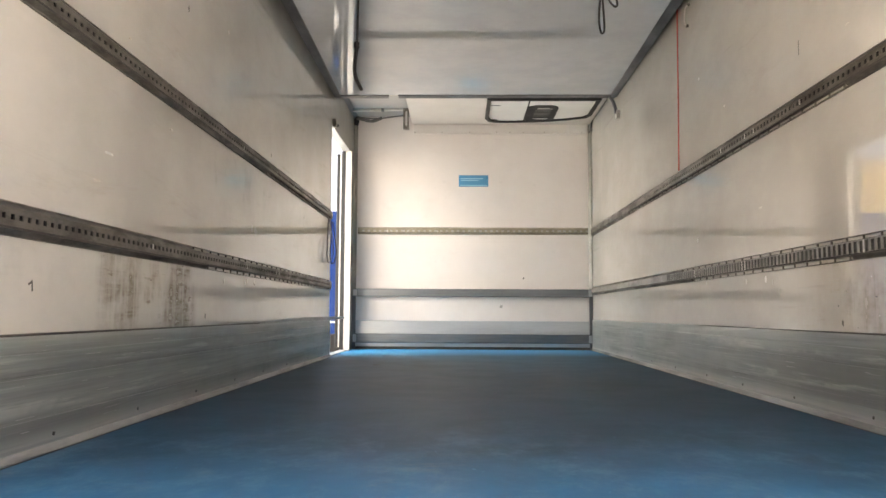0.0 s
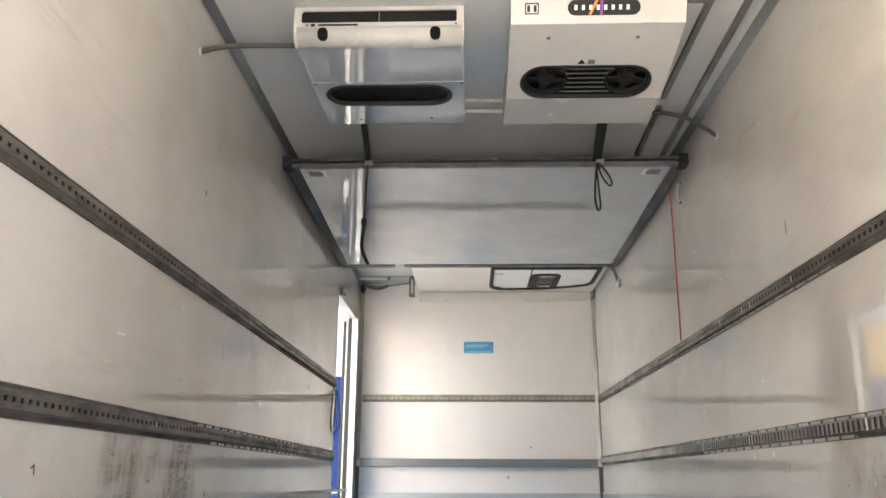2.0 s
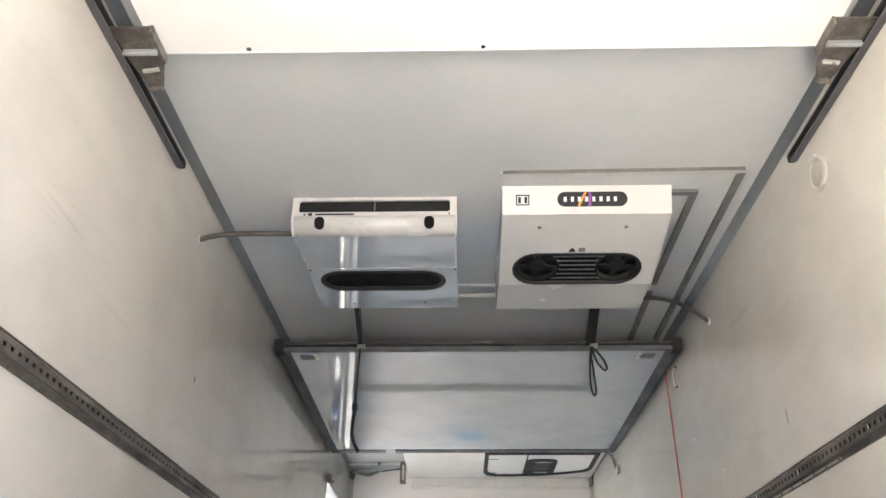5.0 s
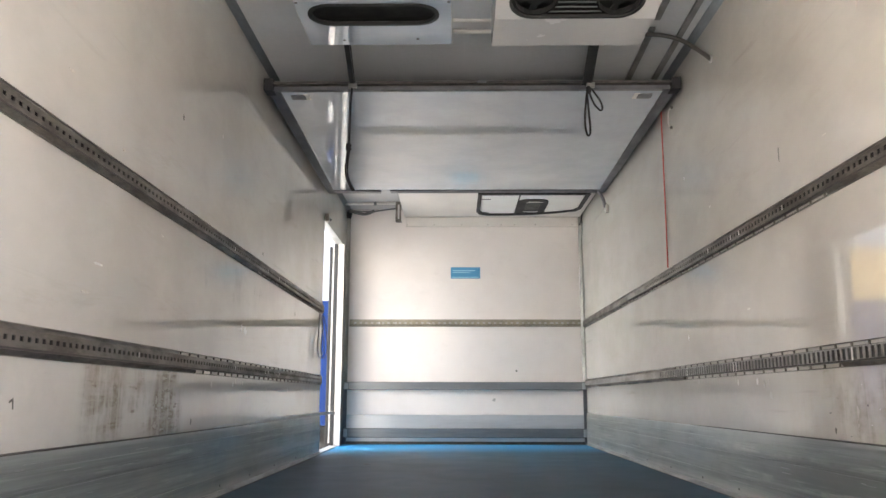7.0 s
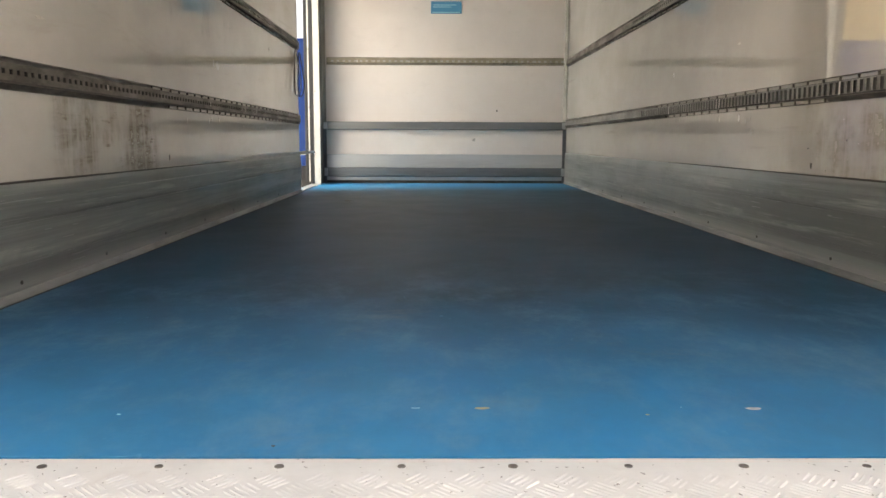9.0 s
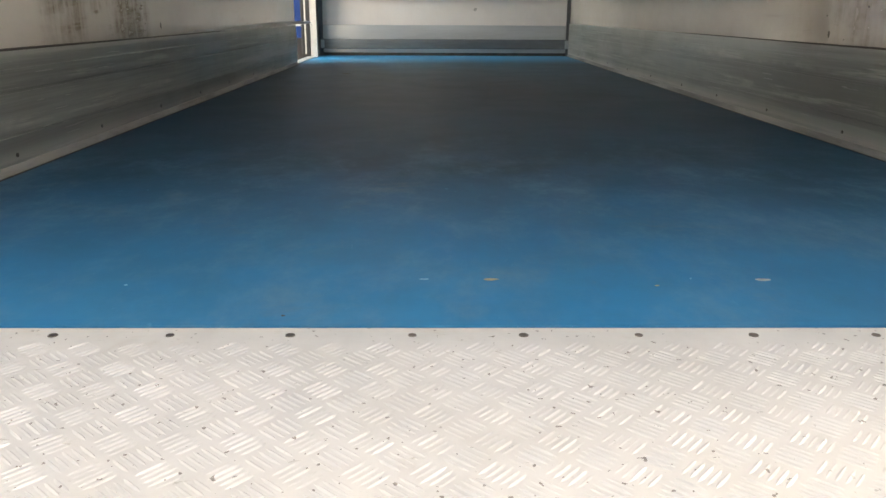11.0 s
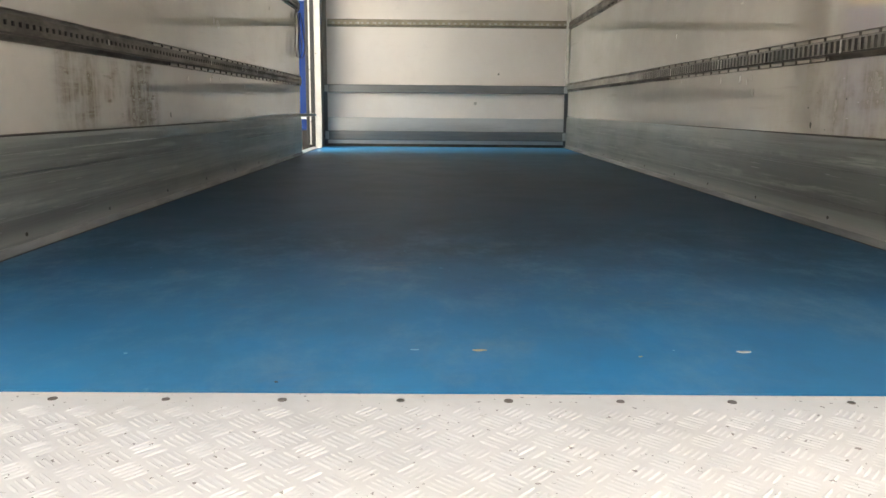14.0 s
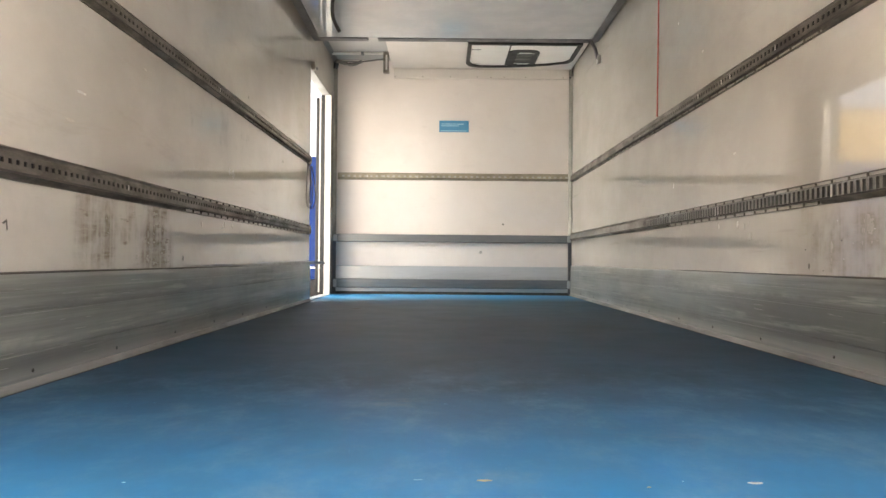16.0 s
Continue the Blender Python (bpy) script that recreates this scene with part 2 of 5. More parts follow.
M["chip_pale"] = surface("chipped_paint_pale", (0.62, 0.60, 0.55), (0.45, 0.45, 0.44), (0.5, 0.7), 0.0, 40.0)
M["chip_tan"] = surface("chipped_paint_tan", (0.55, 0.42, 0.24), (0.42, 0.33, 0.22), (0.5, 0.7), 0.0, 40.0)
M["chip_blue"] = surface("chipped_paint_light_blue", (0.30, 0.55, 0.68), (0.25, 0.45, 0.6), (0.5, 0.7), 0.0, 40.0)
M["grey_strip"] = surface("grey_wall_strip", (0.33, 0.335, 0.33), (0.25, 0.255, 0.25), (0.35, 0.5), 0.0, 7.0, (1, 0.5, 1), 60, 0.1)
M["sealant"] = surface("dark_sealant", (0.03, 0.028, 0.025), (0.08, 0.07, 0.06), (0.6, 0.8), 0.0, 20.0)
M["lamp_lens"] = surface("grey_lamp_lens", (0.36, 0.345, 0.305), (0.31, 0.295, 0.26), (0.5, 0.6), 0.0, 20.0)
M["cream_plastic"] = surface("cream_plastic", (0.47, 0.445, 0.40), (0.41, 0.385, 0.345), (0.35, 0.5), 0.0, 8.0)
M["pale_steel"] = surface("pale_dirty_rail", (0.50, 0.48, 0.43), (0.36, 0.34, 0.30), (0.4, 0.55), 0.2, 8.0)
M["header"] = surface("beige_header_panel", (0.66, 0.62, 0.575), (0.61, 0.57, 0.525), (0.3, 0.42), 0.0, 2.0)
M["shutter"] = surface("white_shutter_board", (0.80, 0.785, 0.75), (0.75, 0.735, 0.70), (0.3, 0.42), 0.0, 2.0)
M["rusty"] = surface("dull_galvanised_bracket", (0.25, 0.23, 0.205), (0.15, 0.13, 0.11), (0.35, 0.55), 0.7, 14.0, fine=80)
M["vehicle_blue"] = surface("blue_vehicle_paint", (0.003, 0.020, 0.10), (0.0025, 0.018, 0.09), (0.5, 0.6), 0.0, 1.5, ior=1.25)
M["asphalt"] = surface("yard_concrete", (0.44, 0.43, 0.41), (0.37, 0.36, 0.34), (0.75, 0.95), 0.0, 0.6, fine=60, relief=0.5, depth=0.004)
# cream and white plaster tints set the light that the unseen houses bounce
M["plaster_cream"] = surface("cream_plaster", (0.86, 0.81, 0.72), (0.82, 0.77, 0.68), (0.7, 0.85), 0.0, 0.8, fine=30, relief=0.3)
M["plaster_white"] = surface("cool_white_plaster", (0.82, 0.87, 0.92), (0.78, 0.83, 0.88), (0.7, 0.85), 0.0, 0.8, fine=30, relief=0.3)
M["plaster_yellow"] = surface("yellow_plaster", (0.85, 0.63, 0.27), (0.80, 0.58, 0.24), (0.7, 0.85), 0.0, 0.8, fine=30, relief=0.3)
M["rail_olive"] = surface("olive_brown_rail", (0.37, 0.33, 0.25), (0.28, 0.25, 0.19), (0.4, 0.55), 0.3, 8.0)
M["roof_tile"] = surface("roof_tile", (0.25, 0.11, 0.07), (0.18, 0.08, 0.06), (0.6, 0.8), 0.0, 2.0)
M["window_glass"] = surface("dark_window_glass", (0.03, 0.035, 0.04), (0.04, 0.045, 0.05), (0.03, 0.08), 0.0, 1.0)


def kick_material():
    """Drawn aluminium, rubbed pale in lengthwise streaks at load height and along the foot."""
    n = Nodes("milled_aluminium")
    z = n.axis(2)
    long, fine = n.noise(1.7, (1, 0.12, 3.2), 4.0, 0.6), n.noise(7.0, (1, 0.10, 6.0), 5.0, 0.7)
    patch = n.noise(3.0, (1, 0.6, 1.2), 4.0, 0.65, 0.4)
    col = n.mix(n.ramp(n.math("ADD", n.math("MULTIPLY", long, 0.6), n.math("MULTIPLY", fine, 0.4)), 0.40, 0.60), (0.330, 0.348, 0.330), (0.205, 0.220, 0.208))
    foot = n.math("MULTIPLY", n.ramp(z, 0.075, 0.02), n.ramp(fine, 0.30, 0.56))
    col = n.mix(n.math("MULTIPLY", foot, 0.75), col, (0.56, 0.55, 0.51))
    band = n.math("ADD", n.math("MULTIPLY", n.ramp(z, 0.215, 0.232), n.ramp(z, 0.268, 0.250)), n.math("MULTIPLY", n.ramp(z, 0.105, 0.120), n.ramp(z, 0.160, 0.138)))
    rub = n.math("MULTIPLY", n.math("MULTIPLY", band, n.ramp(n.noise(5.0, (1, 0.16, 4.5), 6.0, 0.75), 0.46, 0.60)), n.ramp(patch, 0.40, 0.58))
    col = n.mix(n.math("MULTIPLY", rub, 0.50), col, (0.58, 0.58, 0.55))
    hair = n.ramp(n.noise(16.0, (1, 0.06, 9.0), 4.0, 0.7), 0.64, 0.72)
    col = n.mix(n.math("MULTIPLY", n.math("MULTIPLY", hair, n.ramp(patch, 0.35, 0.6)), 0.5), col, (0.60, 0.60, 0.57))
    dirt = n.ramp(n.noise(2.6, (1, 0.3, 1.6), 5.0, 0.7), 0.58, 0.74)
    col = n.mix(n.math("MULTIPLY", dirt, 0.45), col, (0.12, 0.125, 0.11))
    return n.done(col, n.ramp(patch, 0.3, 0.7, 0.28, 0.46), 0.5, n.bump(fine, 0.10, 0.0006))


def floor_material():
    """Blue sprayed floor coating: traffic dirt and painted-in shade inside, painted door light along the front wall,
    rubbed near the sill.
    """
    n = Nodes("blue_floor_coating")
    big, mid = n.noise(0.7, (1, 0.9, 1), 3.0, 0.55), n.noise(3.2, (1, 1, 1), 6.0, 0.62, 0.3)
    col = n.mix(n.ramp(mid, 0.35, 0.68), (0.028, 0.255, 0.53), (0.048, 0.275, 0.52))
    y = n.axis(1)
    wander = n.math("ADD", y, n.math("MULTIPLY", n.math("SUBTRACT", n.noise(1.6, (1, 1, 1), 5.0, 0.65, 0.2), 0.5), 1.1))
    # shade deepens inside and lifts by the front wall, both put into the colour
    depth_shade = n.math("MULTIPLY", n.ramp(wander, 1.15, 2.65, 0.14, 1.0), n.ramp(y, 8.05, 6.95, 0.0, 1.0))
    grime_shade = n.math("MULTIPLY", n.ramp(big, 0.20, 0.70, 0.92, 1.0), depth_shade)
    col = n.mix(n.math("MULTIPLY", grime_shade, 0.88), col, (0.009, 0.018, 0.022))
    near = n.ramp(y, 3.5, 1.8, 0.0, 1.0)
    dull = n.ramp(n.noise(2.6, (1, 0.7, 1), 8.0, 0.70, 0.1), 0.36, 0.68)
    col = n.mix(n.math("MULTIPLY", n.math("MULTIPLY", dull, near), 0.45), col, (0.045, 0.15, 0.25))
    brown = n.ramp(n.noise(2.9, (0.8, 1.1, 1), 6.0, 0.72, 0.4), 0.54, 0.74)
    col = n.mix(n.math("MULTIPLY", n.math("MULTIPLY", brown, near), 0.50), col, (0.16, 0.195, 0.21))
    veil = n.ramp(n.noise(3.8, (1.2, 0.7, 1), 9.0, 0.75, 0.1), 0.44, 0.74)
    col = n.mix(n.math("MULTIPLY", n.math("MULTIPLY", veil, near), 0.42), col, (0.20, 0.34, 0.43))
    scuffs = n.math("MULTIPLY", n.ramp(n.noise(24.0, (1.3, 0.6, 1), 4.0, 0.7, 1.0), 0.63, 0.72), n.ramp(n.noise(3.1, (1, 1, 1), 3.0, 0.6), 0.52, 0.62))
    col = n.mix(n.math("MULTIPLY", n.math("MULTIPLY", scuffs, near), 0.42), col, (0.15, 0.37, 0.54))
    fleck = n.ramp(n.noise(60.0, (1, 1, 1), 2.0, 0.5), 0.70, 0.76)
    col = n.mix(n.math("MULTIPLY", n.math("MULTIPLY", fleck, near), 0.16), col, (0.16, 0.24, 0.30))
    rough = n.math("ADD", n.ramp(mid, 0.3, 0.7, 0.40, 0.44), n.math("MULTIPLY", grime_shade, 0.03))
    nb = n.bump(n.noise(140.0, (1, 1, 1), 3.0, 0.6), 0.18, 0.0006)
    return n.done(col, rough, 0.0, nb, 1.21)


def tread_material():
    """Pale worn aluminium tread plate with small dark dents."""
    n = Nodes("tread_plate_aluminium")
    mid = n.noise(5.0, (1, 1, 1), 6.0, 0.65)
    col = n.mix(n.ramp(mid, 0.35, 0.68), (0.79, 0.785, 0.75), (0.70, 0.695, 0.655))
    speck = n.ramp(n.noise(95.0, (1, 1, 1), 2.0, 0.5), 0.685, 0.712)
    where = n.ramp(n.noise(3.0, (1, 1, 1), 3.0, 0.6), 0.36, 0.50)
    col = n.mix(n.math("MULTIPLY", n.math("MULTIPLY", speck, where), 0.8), col, (0.16, 0.14, 0.11))
    worn = n.ramp(n.noise(11.0, (1, 1, 1), 5.0, 0.7, 0.5), 0.58, 0.75)
    col = n.mix(n.math("MULTIPLY", worn, 0.28), col, (0.55, 0.50, 0.43))
    scrape = n.ramp(n.noise(38.0, (0.5, 1.6, 1), 4.0, 0.7, 0.8), 0.66, 0.72)
    col = n.mix(n.math("MULTIPLY", n.math("MULTIPLY", scrape, where), 0.42), col, (0.30, 0.265, 0.20))
    nb = n.bump(n.noise(120.0, (1, 1, 1), 3.0), 0.15, 0.0005)
    return n.done(col, n.ramp(mid, 0.3, 0.7, 0.42, 0.56), 0.10, nb)


M["kick"] = kick_material()
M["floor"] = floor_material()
M["tread"] = tread_material()


# ---------------------------------------------------------------- mesh helpers
def part(name, bm, material, parent=None, label="", smooth=False):
    """Links a bmesh as ONE mesh object, under its thing or part."""
    bmesh.ops.recalc_face_normals(bm, faces=bm.faces)
    me = bpy.data.meshes.new(name)
    bm.to_mesh(me)
    bm.free()
    me.materials.append(material)
    if smooth:
        for p in me.polygons:
            p.use_smooth = True
    ob = new(name, me)
    ob.parent = parent
    return tagged(ob, label) if label else ob


def thing(name, label, category, group="", kind=""):
    return tagged(new(name), label, category, group, kind)


def add_box(bm, x0, x1, y0, y1, z0, z1, bevel=0.0, seg=1):
    vs = bmesh.ops.create_cube(bm, size=1)["verts"]
    bmesh.ops.scale(bm, vec=(x1 - x0, y1 - y0, z1 - z0), verts=vs)
    bmesh.ops.translate(bm, vec=((x0 + x1) / 2, (y0 + y1) / 2, (z0 + z1) / 2), verts=vs)
    if bevel:
        es = list({e for v in vs for e in v.link_edges})
        bmesh.ops.bevel(bm, geom=es, offset=bevel, segments=seg, affect="EDGES", profile=0.5)
    return bm


def box(x0, x1, y0, y1, z0, z1, bevel=0.0, seg=1):
    return add_box(bmesh.new(), x0, x1, y0, y1, z0, z1, bevel, seg)


def prism(bm, profile, place, a, b):
    """A closed profile swept straight from a to b; place(u, v, s) gives the point."""
    rows = [[bm.verts.new(place(u, v, s)) for u, v in profile] for s in (a, b)]
    n = len(profile)
    for i in range(n):
        j = (i + 1) % n
        bm.faces.new((rows[0][i], rows[0][j], rows[1][j], rows[1][i]))
    bm.faces.new(rows[0][::-1])
    bm.faces.new(rows[1])
    return bm


def tube(points, radius, sides=8, bm=None, flat=1.0):
    """A bent round (or flattened) bar through the points, smoothed by Catmull-Rom."""
    bm = bm or bmesh.new()
    ps = [Vector(p) for p in points]
    line = []
    for i in range(len(ps) - 1):
        p0, p1, p2, p3 = ps[max(i - 1, 0)], ps[i], ps[i + 1], ps[min(i + 2, len(ps) - 1)]
        for k in range(6):
            u = k / 6
            line.append(0.5 * ((2 * p1) + (p2 - p0) * u + (2 * p0 - 5 * p1 + 4 * p2 - p3) * u * u + (3 * p1 - p0 - 3 * p2 + p3) * u ** 3))
    line.append(ps[-1])
    rings, side = [], None
    for i, p in enumerate(line):
        d = (line[min(i + 1, len(line) - 1)] - line[max(i - 1, 0)]).normalized()
        if side is None:
            side = d.orthogonal().normalized()
        side = (side - d * side.dot(d)).normalized()
        up = d.cross(side)
        rings.append([bm.verts.new(p + radius * (math.cos(a) * side + flat * math.sin(a) * up)) for a in (2 * math.pi * k / sides for k in range(sides))])
    for r, q in zip(rings, rings[1:]):
        for k in range(sides):
            bm.faces.new((r[k], r[(k + 1) % sides], q[(k + 1) % sides], q[k]))
    bm.faces.new(rings[0][::-1])
    bm.faces.new(rings[-1])
    return bm


def stadium(cx, cy, w, h, n=10):
    """A flat oval with half-round ends: points of its outline."""
    r, pts = h / 2, []
    for side, start in ((1, -90), (-1, 90)):
        for k in range(n + 1):
            a = radians(start + 180 * k / n)
            pts.append((cx + side * (w / 2 - r) + r * math.cos(a), cy + r * math.sin(a)))
    return pts


def rounded(cx, cy, w, h, r, n=5):
    pts = []
    for sx, sy, start in ((1, -1, -90), (1, 1, 0), (-1, 1, 90), (-1, -1, 180)):
        for k in range(n + 1):
            a = radians(start + 90 * k / n)
            pts.append((cx + sx * (w / 2 - r) + r * math.cos(a), cy + sy * (h / 2 - r) + r * math.sin(a)))
    return pts


def plate(outer, holes, place, thick, bm=None):
    """A flat plate with holes right through. place(u, v, d): the point d behind the face."""
    bm = bm or bmesh.new()
    edges, loops = [], []
    for pts in (outer, *holes):
        vs = [bm.verts.new(place(u, v, 0.0)) for u, v in pts]
        loops.append((vs, pts))
        edges += [bm.edges.new((vs[i], vs[(i + 1) % len(vs)])) for i in range(len(vs))]
    bmesh.ops.triangle_fill(bm, use_beauty=True, use_dissolve=False, edges=edges)
    for vs, pts in loops:
        back = [bm.verts.new(place(u, v, thick)) for u, v in pts]
        for i in range(len(vs)):
            j = (i + 1) % len(vs)
            bm.faces.new((vs[i], vs[j], back[j], back[i]))
    return bm


def ring(outer, inner, place, d0, d1, bm=None):
    """A band between two outlines of equal count, from depth d0 to d1."""
    bm = bm or bmesh.new()
    rows = [[bm.verts.new(place(u, v, d)) for u, v in pts] for pts, d in ((outer, d1), (outer, d0), (inner, d0), (inner, d1))]
    n = len(outer)
    for a, b in zip(rows, rows[1:] + rows[:1]):
        for i in range(n):
            bm.faces.new((a[i], a[(i + 1) % n], b[(i + 1) % n], b[i]))
    return bm


def slab(outline, place, d0, d1, bm=None):
    bm = bm or bmesh.new()
    rows = [[bm.verts.new(place(u, v, d)) for u, v in outline] for d in (d0, d1)]
    n = len(outline)
    for i in range(n):
        bm.faces.new((rows[0][i], rows[0][(i + 1) % n], rows[1][(i + 1) % n], rows[1][i]))
    bm.faces.new(rows[0][::-1])
    bm.faces.new(rows[1])
    return bm


def disc(centre, axis, radius, thick, sides=16, bm=None):
    bm = bm or bmesh.new()
    m = Matrix.Translation(centre) @ Vector(axis).to_track_quat("Z", "Y").to_matrix().to_4x4()
    bmesh.ops.create_cone(bm, cap_ends=True, segments=sides, radius1=radius, radius2=radius * 0.9, depth=thick, matrix=m)
    return bm


# ---------------------------------------------------------------- outdoors
GROUND = -1.12
tagged(part("ground", box(-400, 400, -400, 400, GROUND - 0.3, GROUND), M["asphalt"]), "pale concrete yard reaching out to the horizon", "ground", kind="structure")


def house(x0, x1, y0, y1, top, coat, bays, label):
    """Unseen long house added so its sunlit facade bounces light into the side door."""
    h = thing("house", label, "house")
    part("wall", box(x0, x1, y0, y1, GROUND, top), coat, h)
    bm = bmesh.new()
    prism(bm, [(x0 - 0.4, top), (x1 + 0.4, top), ((x0 + x1) / 2, top + 1.6)], lambda u, v, s: (u, s, v), y0 - 0.3, y1 + 0.3)
    part("roof", bm, M["roof_tile"], h)
    for k in range(bays):
        yc, z = y0 + (y1 - y0) * (k + 0.5) / bays, GROUND + 1.4
        w = part("window", ring(rounded(yc, z + 0.7, 1.1, 1.5, 0.02, 1), rounded(yc, z + 0.7, 0.98, 1.38, 0.02, 1), lambda u, v, d: (x1 + 0.05 - d, u, v), 0.0, 0.06), M["white_paint"], h)
        part("pane", box(x1 + 0.012, x1 + 0.03, yc - 0.49, yc + 0.49, z + 0.01, z + 1.39), M["window_glass"], w)
    return h


# reflector house, out of view, its cool plaster tinting the door light
house(-9.4, -3.6, 3.6, 10.6, 4.8, M["plaster_white"], 2, "unseen white plastered house added to bounce sun into the door")


def yellow_hall():
    """Flat-roofed hall across the yard, behind the blue truck."""
    h = thing("hall", "yellow plastered flat-roofed hall across the yard", "building")
    part("wall", box(-26.0, -5.6, 20.0, 30.0, GROUND, 4.20), M["plaster_yellow"], h)
    part("roof", box(-26.2, -5.4, 19.8, 30.2, 4.20, 4.32), M["light_alu"], h, "pale metal roof edge")
    for x in (-22.0, -17.5, -13.0, -8.5):
        w = part("window", ring(rounded(x, 0.9, 1.6, 1.5, 0.02, 1), rounded(x, 0.9, 1.46, 1.36, 0.02, 1), lambda u, v, d: (u, 19.95 + d, v), 0.0, 0.06), M["white_paint"], h)
        part("pane", box(x - 0.73, x + 0.73, 19.97, 19.99, 0.22, 1.58), M["window_glass"], w)


yellow_hall()


def bounce_house(x0, x1, y0, y1, top, windows):
    """Unseen house added behind the tail lift as a warm sun bounce; windows: (x, y) on the walls that face the yard."""
    h = thing("house", "unseen cream plastered house added to bounce warm light inside", "house")
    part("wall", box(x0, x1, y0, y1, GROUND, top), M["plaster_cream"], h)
    part("roof", prism(bmesh.new(), [(x0 - 0.4, top), (x1 + 0.4, top), ((x0 + x1) / 2, top + 2.0)], lambda u, v, s: (u, s, v), y0 - 0.3, y1 + 0.3), M["roof_tile"], h)
    for x, y in windows:
        place = (lambda u, v, d: (x + 0.05 - d, y + u, v)) if x == x1 else (lambda u, v, d: (x + u, y + 0.05 - d, v))
        w = part("window", ring(rounded(0, 1.3, 1.1, 1.5, 0.02, 1), rounded(0, 1.3, 0.98, 1.38, 0.02, 1), place, 0.0, 0.06), M["white_paint"], h)
        part("pane", slab(rounded(0, 1.3, 0.98, 1.38, 0.02, 1), place, 0.02, 0.04), M["window_glass"], w)


# added pair out of view, throwing warm sun onto platform and side walls
bounce_house(-14.0, -6.4, -10.0, -0.6, 3.4, ((-6.4, -8.4), (-6.4, -2.4)))
bounce_house(6.4, 15.0, -12.0, -4.2, 3.0, ((8.2, -4.2), (12.0, -4.2)))


def blue_truck():
    """Seen from its side through the door opening."""
    t = thing("truck", "parked blue box truck standing across the yard", "truck")
    part("body", box(-6.6, -1.6, 13.0, 15.4, 0.02, 2.03, 0.04, 2), M["vehicle_blue"], t)
    part("stripe", box(-6.5, -1.7, 12.985, 12.996, 0.20, 0.23), M["light_alu"], t, "pale reflective stripe")
    part("side_guard", box(-5.2, -2.9, 12.98, 13.05, -0.42, -0.28, 0.02), M["bar"], t)
    part("cab", box(-8.5, -6.66, 13.05, 15.35, -0.5, 1.75, 0.12, 3), M["vehicle_blue"], t)
    part("windscreen", box(-8.53, -8.48, 13.3, 15.1, 0.75, 1.45, 0.02), M["window_glass"], t)
    for x in (-7.6, -2.4):
        for y in (13.25, 15.15):
            w = part("wheel", disc((x, y, GROUND + 0.45), (0, 1, 0), 0.45, 0.28, 24), M["rubber"], t, "black tyre")
            part("rim", disc((x, y, GROUND + 0.45), (0, 1, 0), 0.25, 0.30, 20), M["light_alu"], w)
    part("chassis", box(-8.2, -1.8, 13.8, 14.6, -0.45, 0.0), M["rubber"], t)


blue_truck()

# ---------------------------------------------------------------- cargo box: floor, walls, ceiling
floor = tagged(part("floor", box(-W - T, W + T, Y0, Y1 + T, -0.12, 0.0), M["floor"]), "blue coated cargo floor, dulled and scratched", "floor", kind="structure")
bm = box(-W - T, -W, Y0 - 0.03, DOOR0, 0.0, H)
add_box(bm, -W - T, -W, DOOR0, DOOR1, DOOR_H, H)
add_box(bm, -W - T, -W, DOOR1, Y1 + T, 0.0, H)
bmesh.ops.remove_doubles(bm, verts=bm.verts, dist=0.0005)
wall_west = tagged(part("wall_west", bm, M["wall_w"]), "white gelcoat side wall, scuffed and brown-stained, with a door opening", "wall", kind="structure")
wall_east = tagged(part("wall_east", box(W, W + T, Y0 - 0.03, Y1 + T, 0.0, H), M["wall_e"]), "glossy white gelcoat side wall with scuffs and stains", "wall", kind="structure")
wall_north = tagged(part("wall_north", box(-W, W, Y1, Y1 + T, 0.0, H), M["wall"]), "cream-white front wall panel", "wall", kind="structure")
tagged(part("ceiling", box(-W - T, W + T, Y0 - 0.03, Y1 + T, H, H + T), M["ceiling"]), "glossy white panel ceiling", "ceiling", kind="structure")
for s in (-1, 1):
    tagged(part("trim", prism(bmesh.new(), [(W, H), (W, H - 0.034), (W - 0.003, H - 0.038), (W - 0.036, H - 0.006), (W - 0.036, H)], lambda u, v, q: (s * u, q, v), Y0 + 0.02, Y1), M["cove"]),
           "grey cove profile along the ceiling edge", "trim", kind="structure")

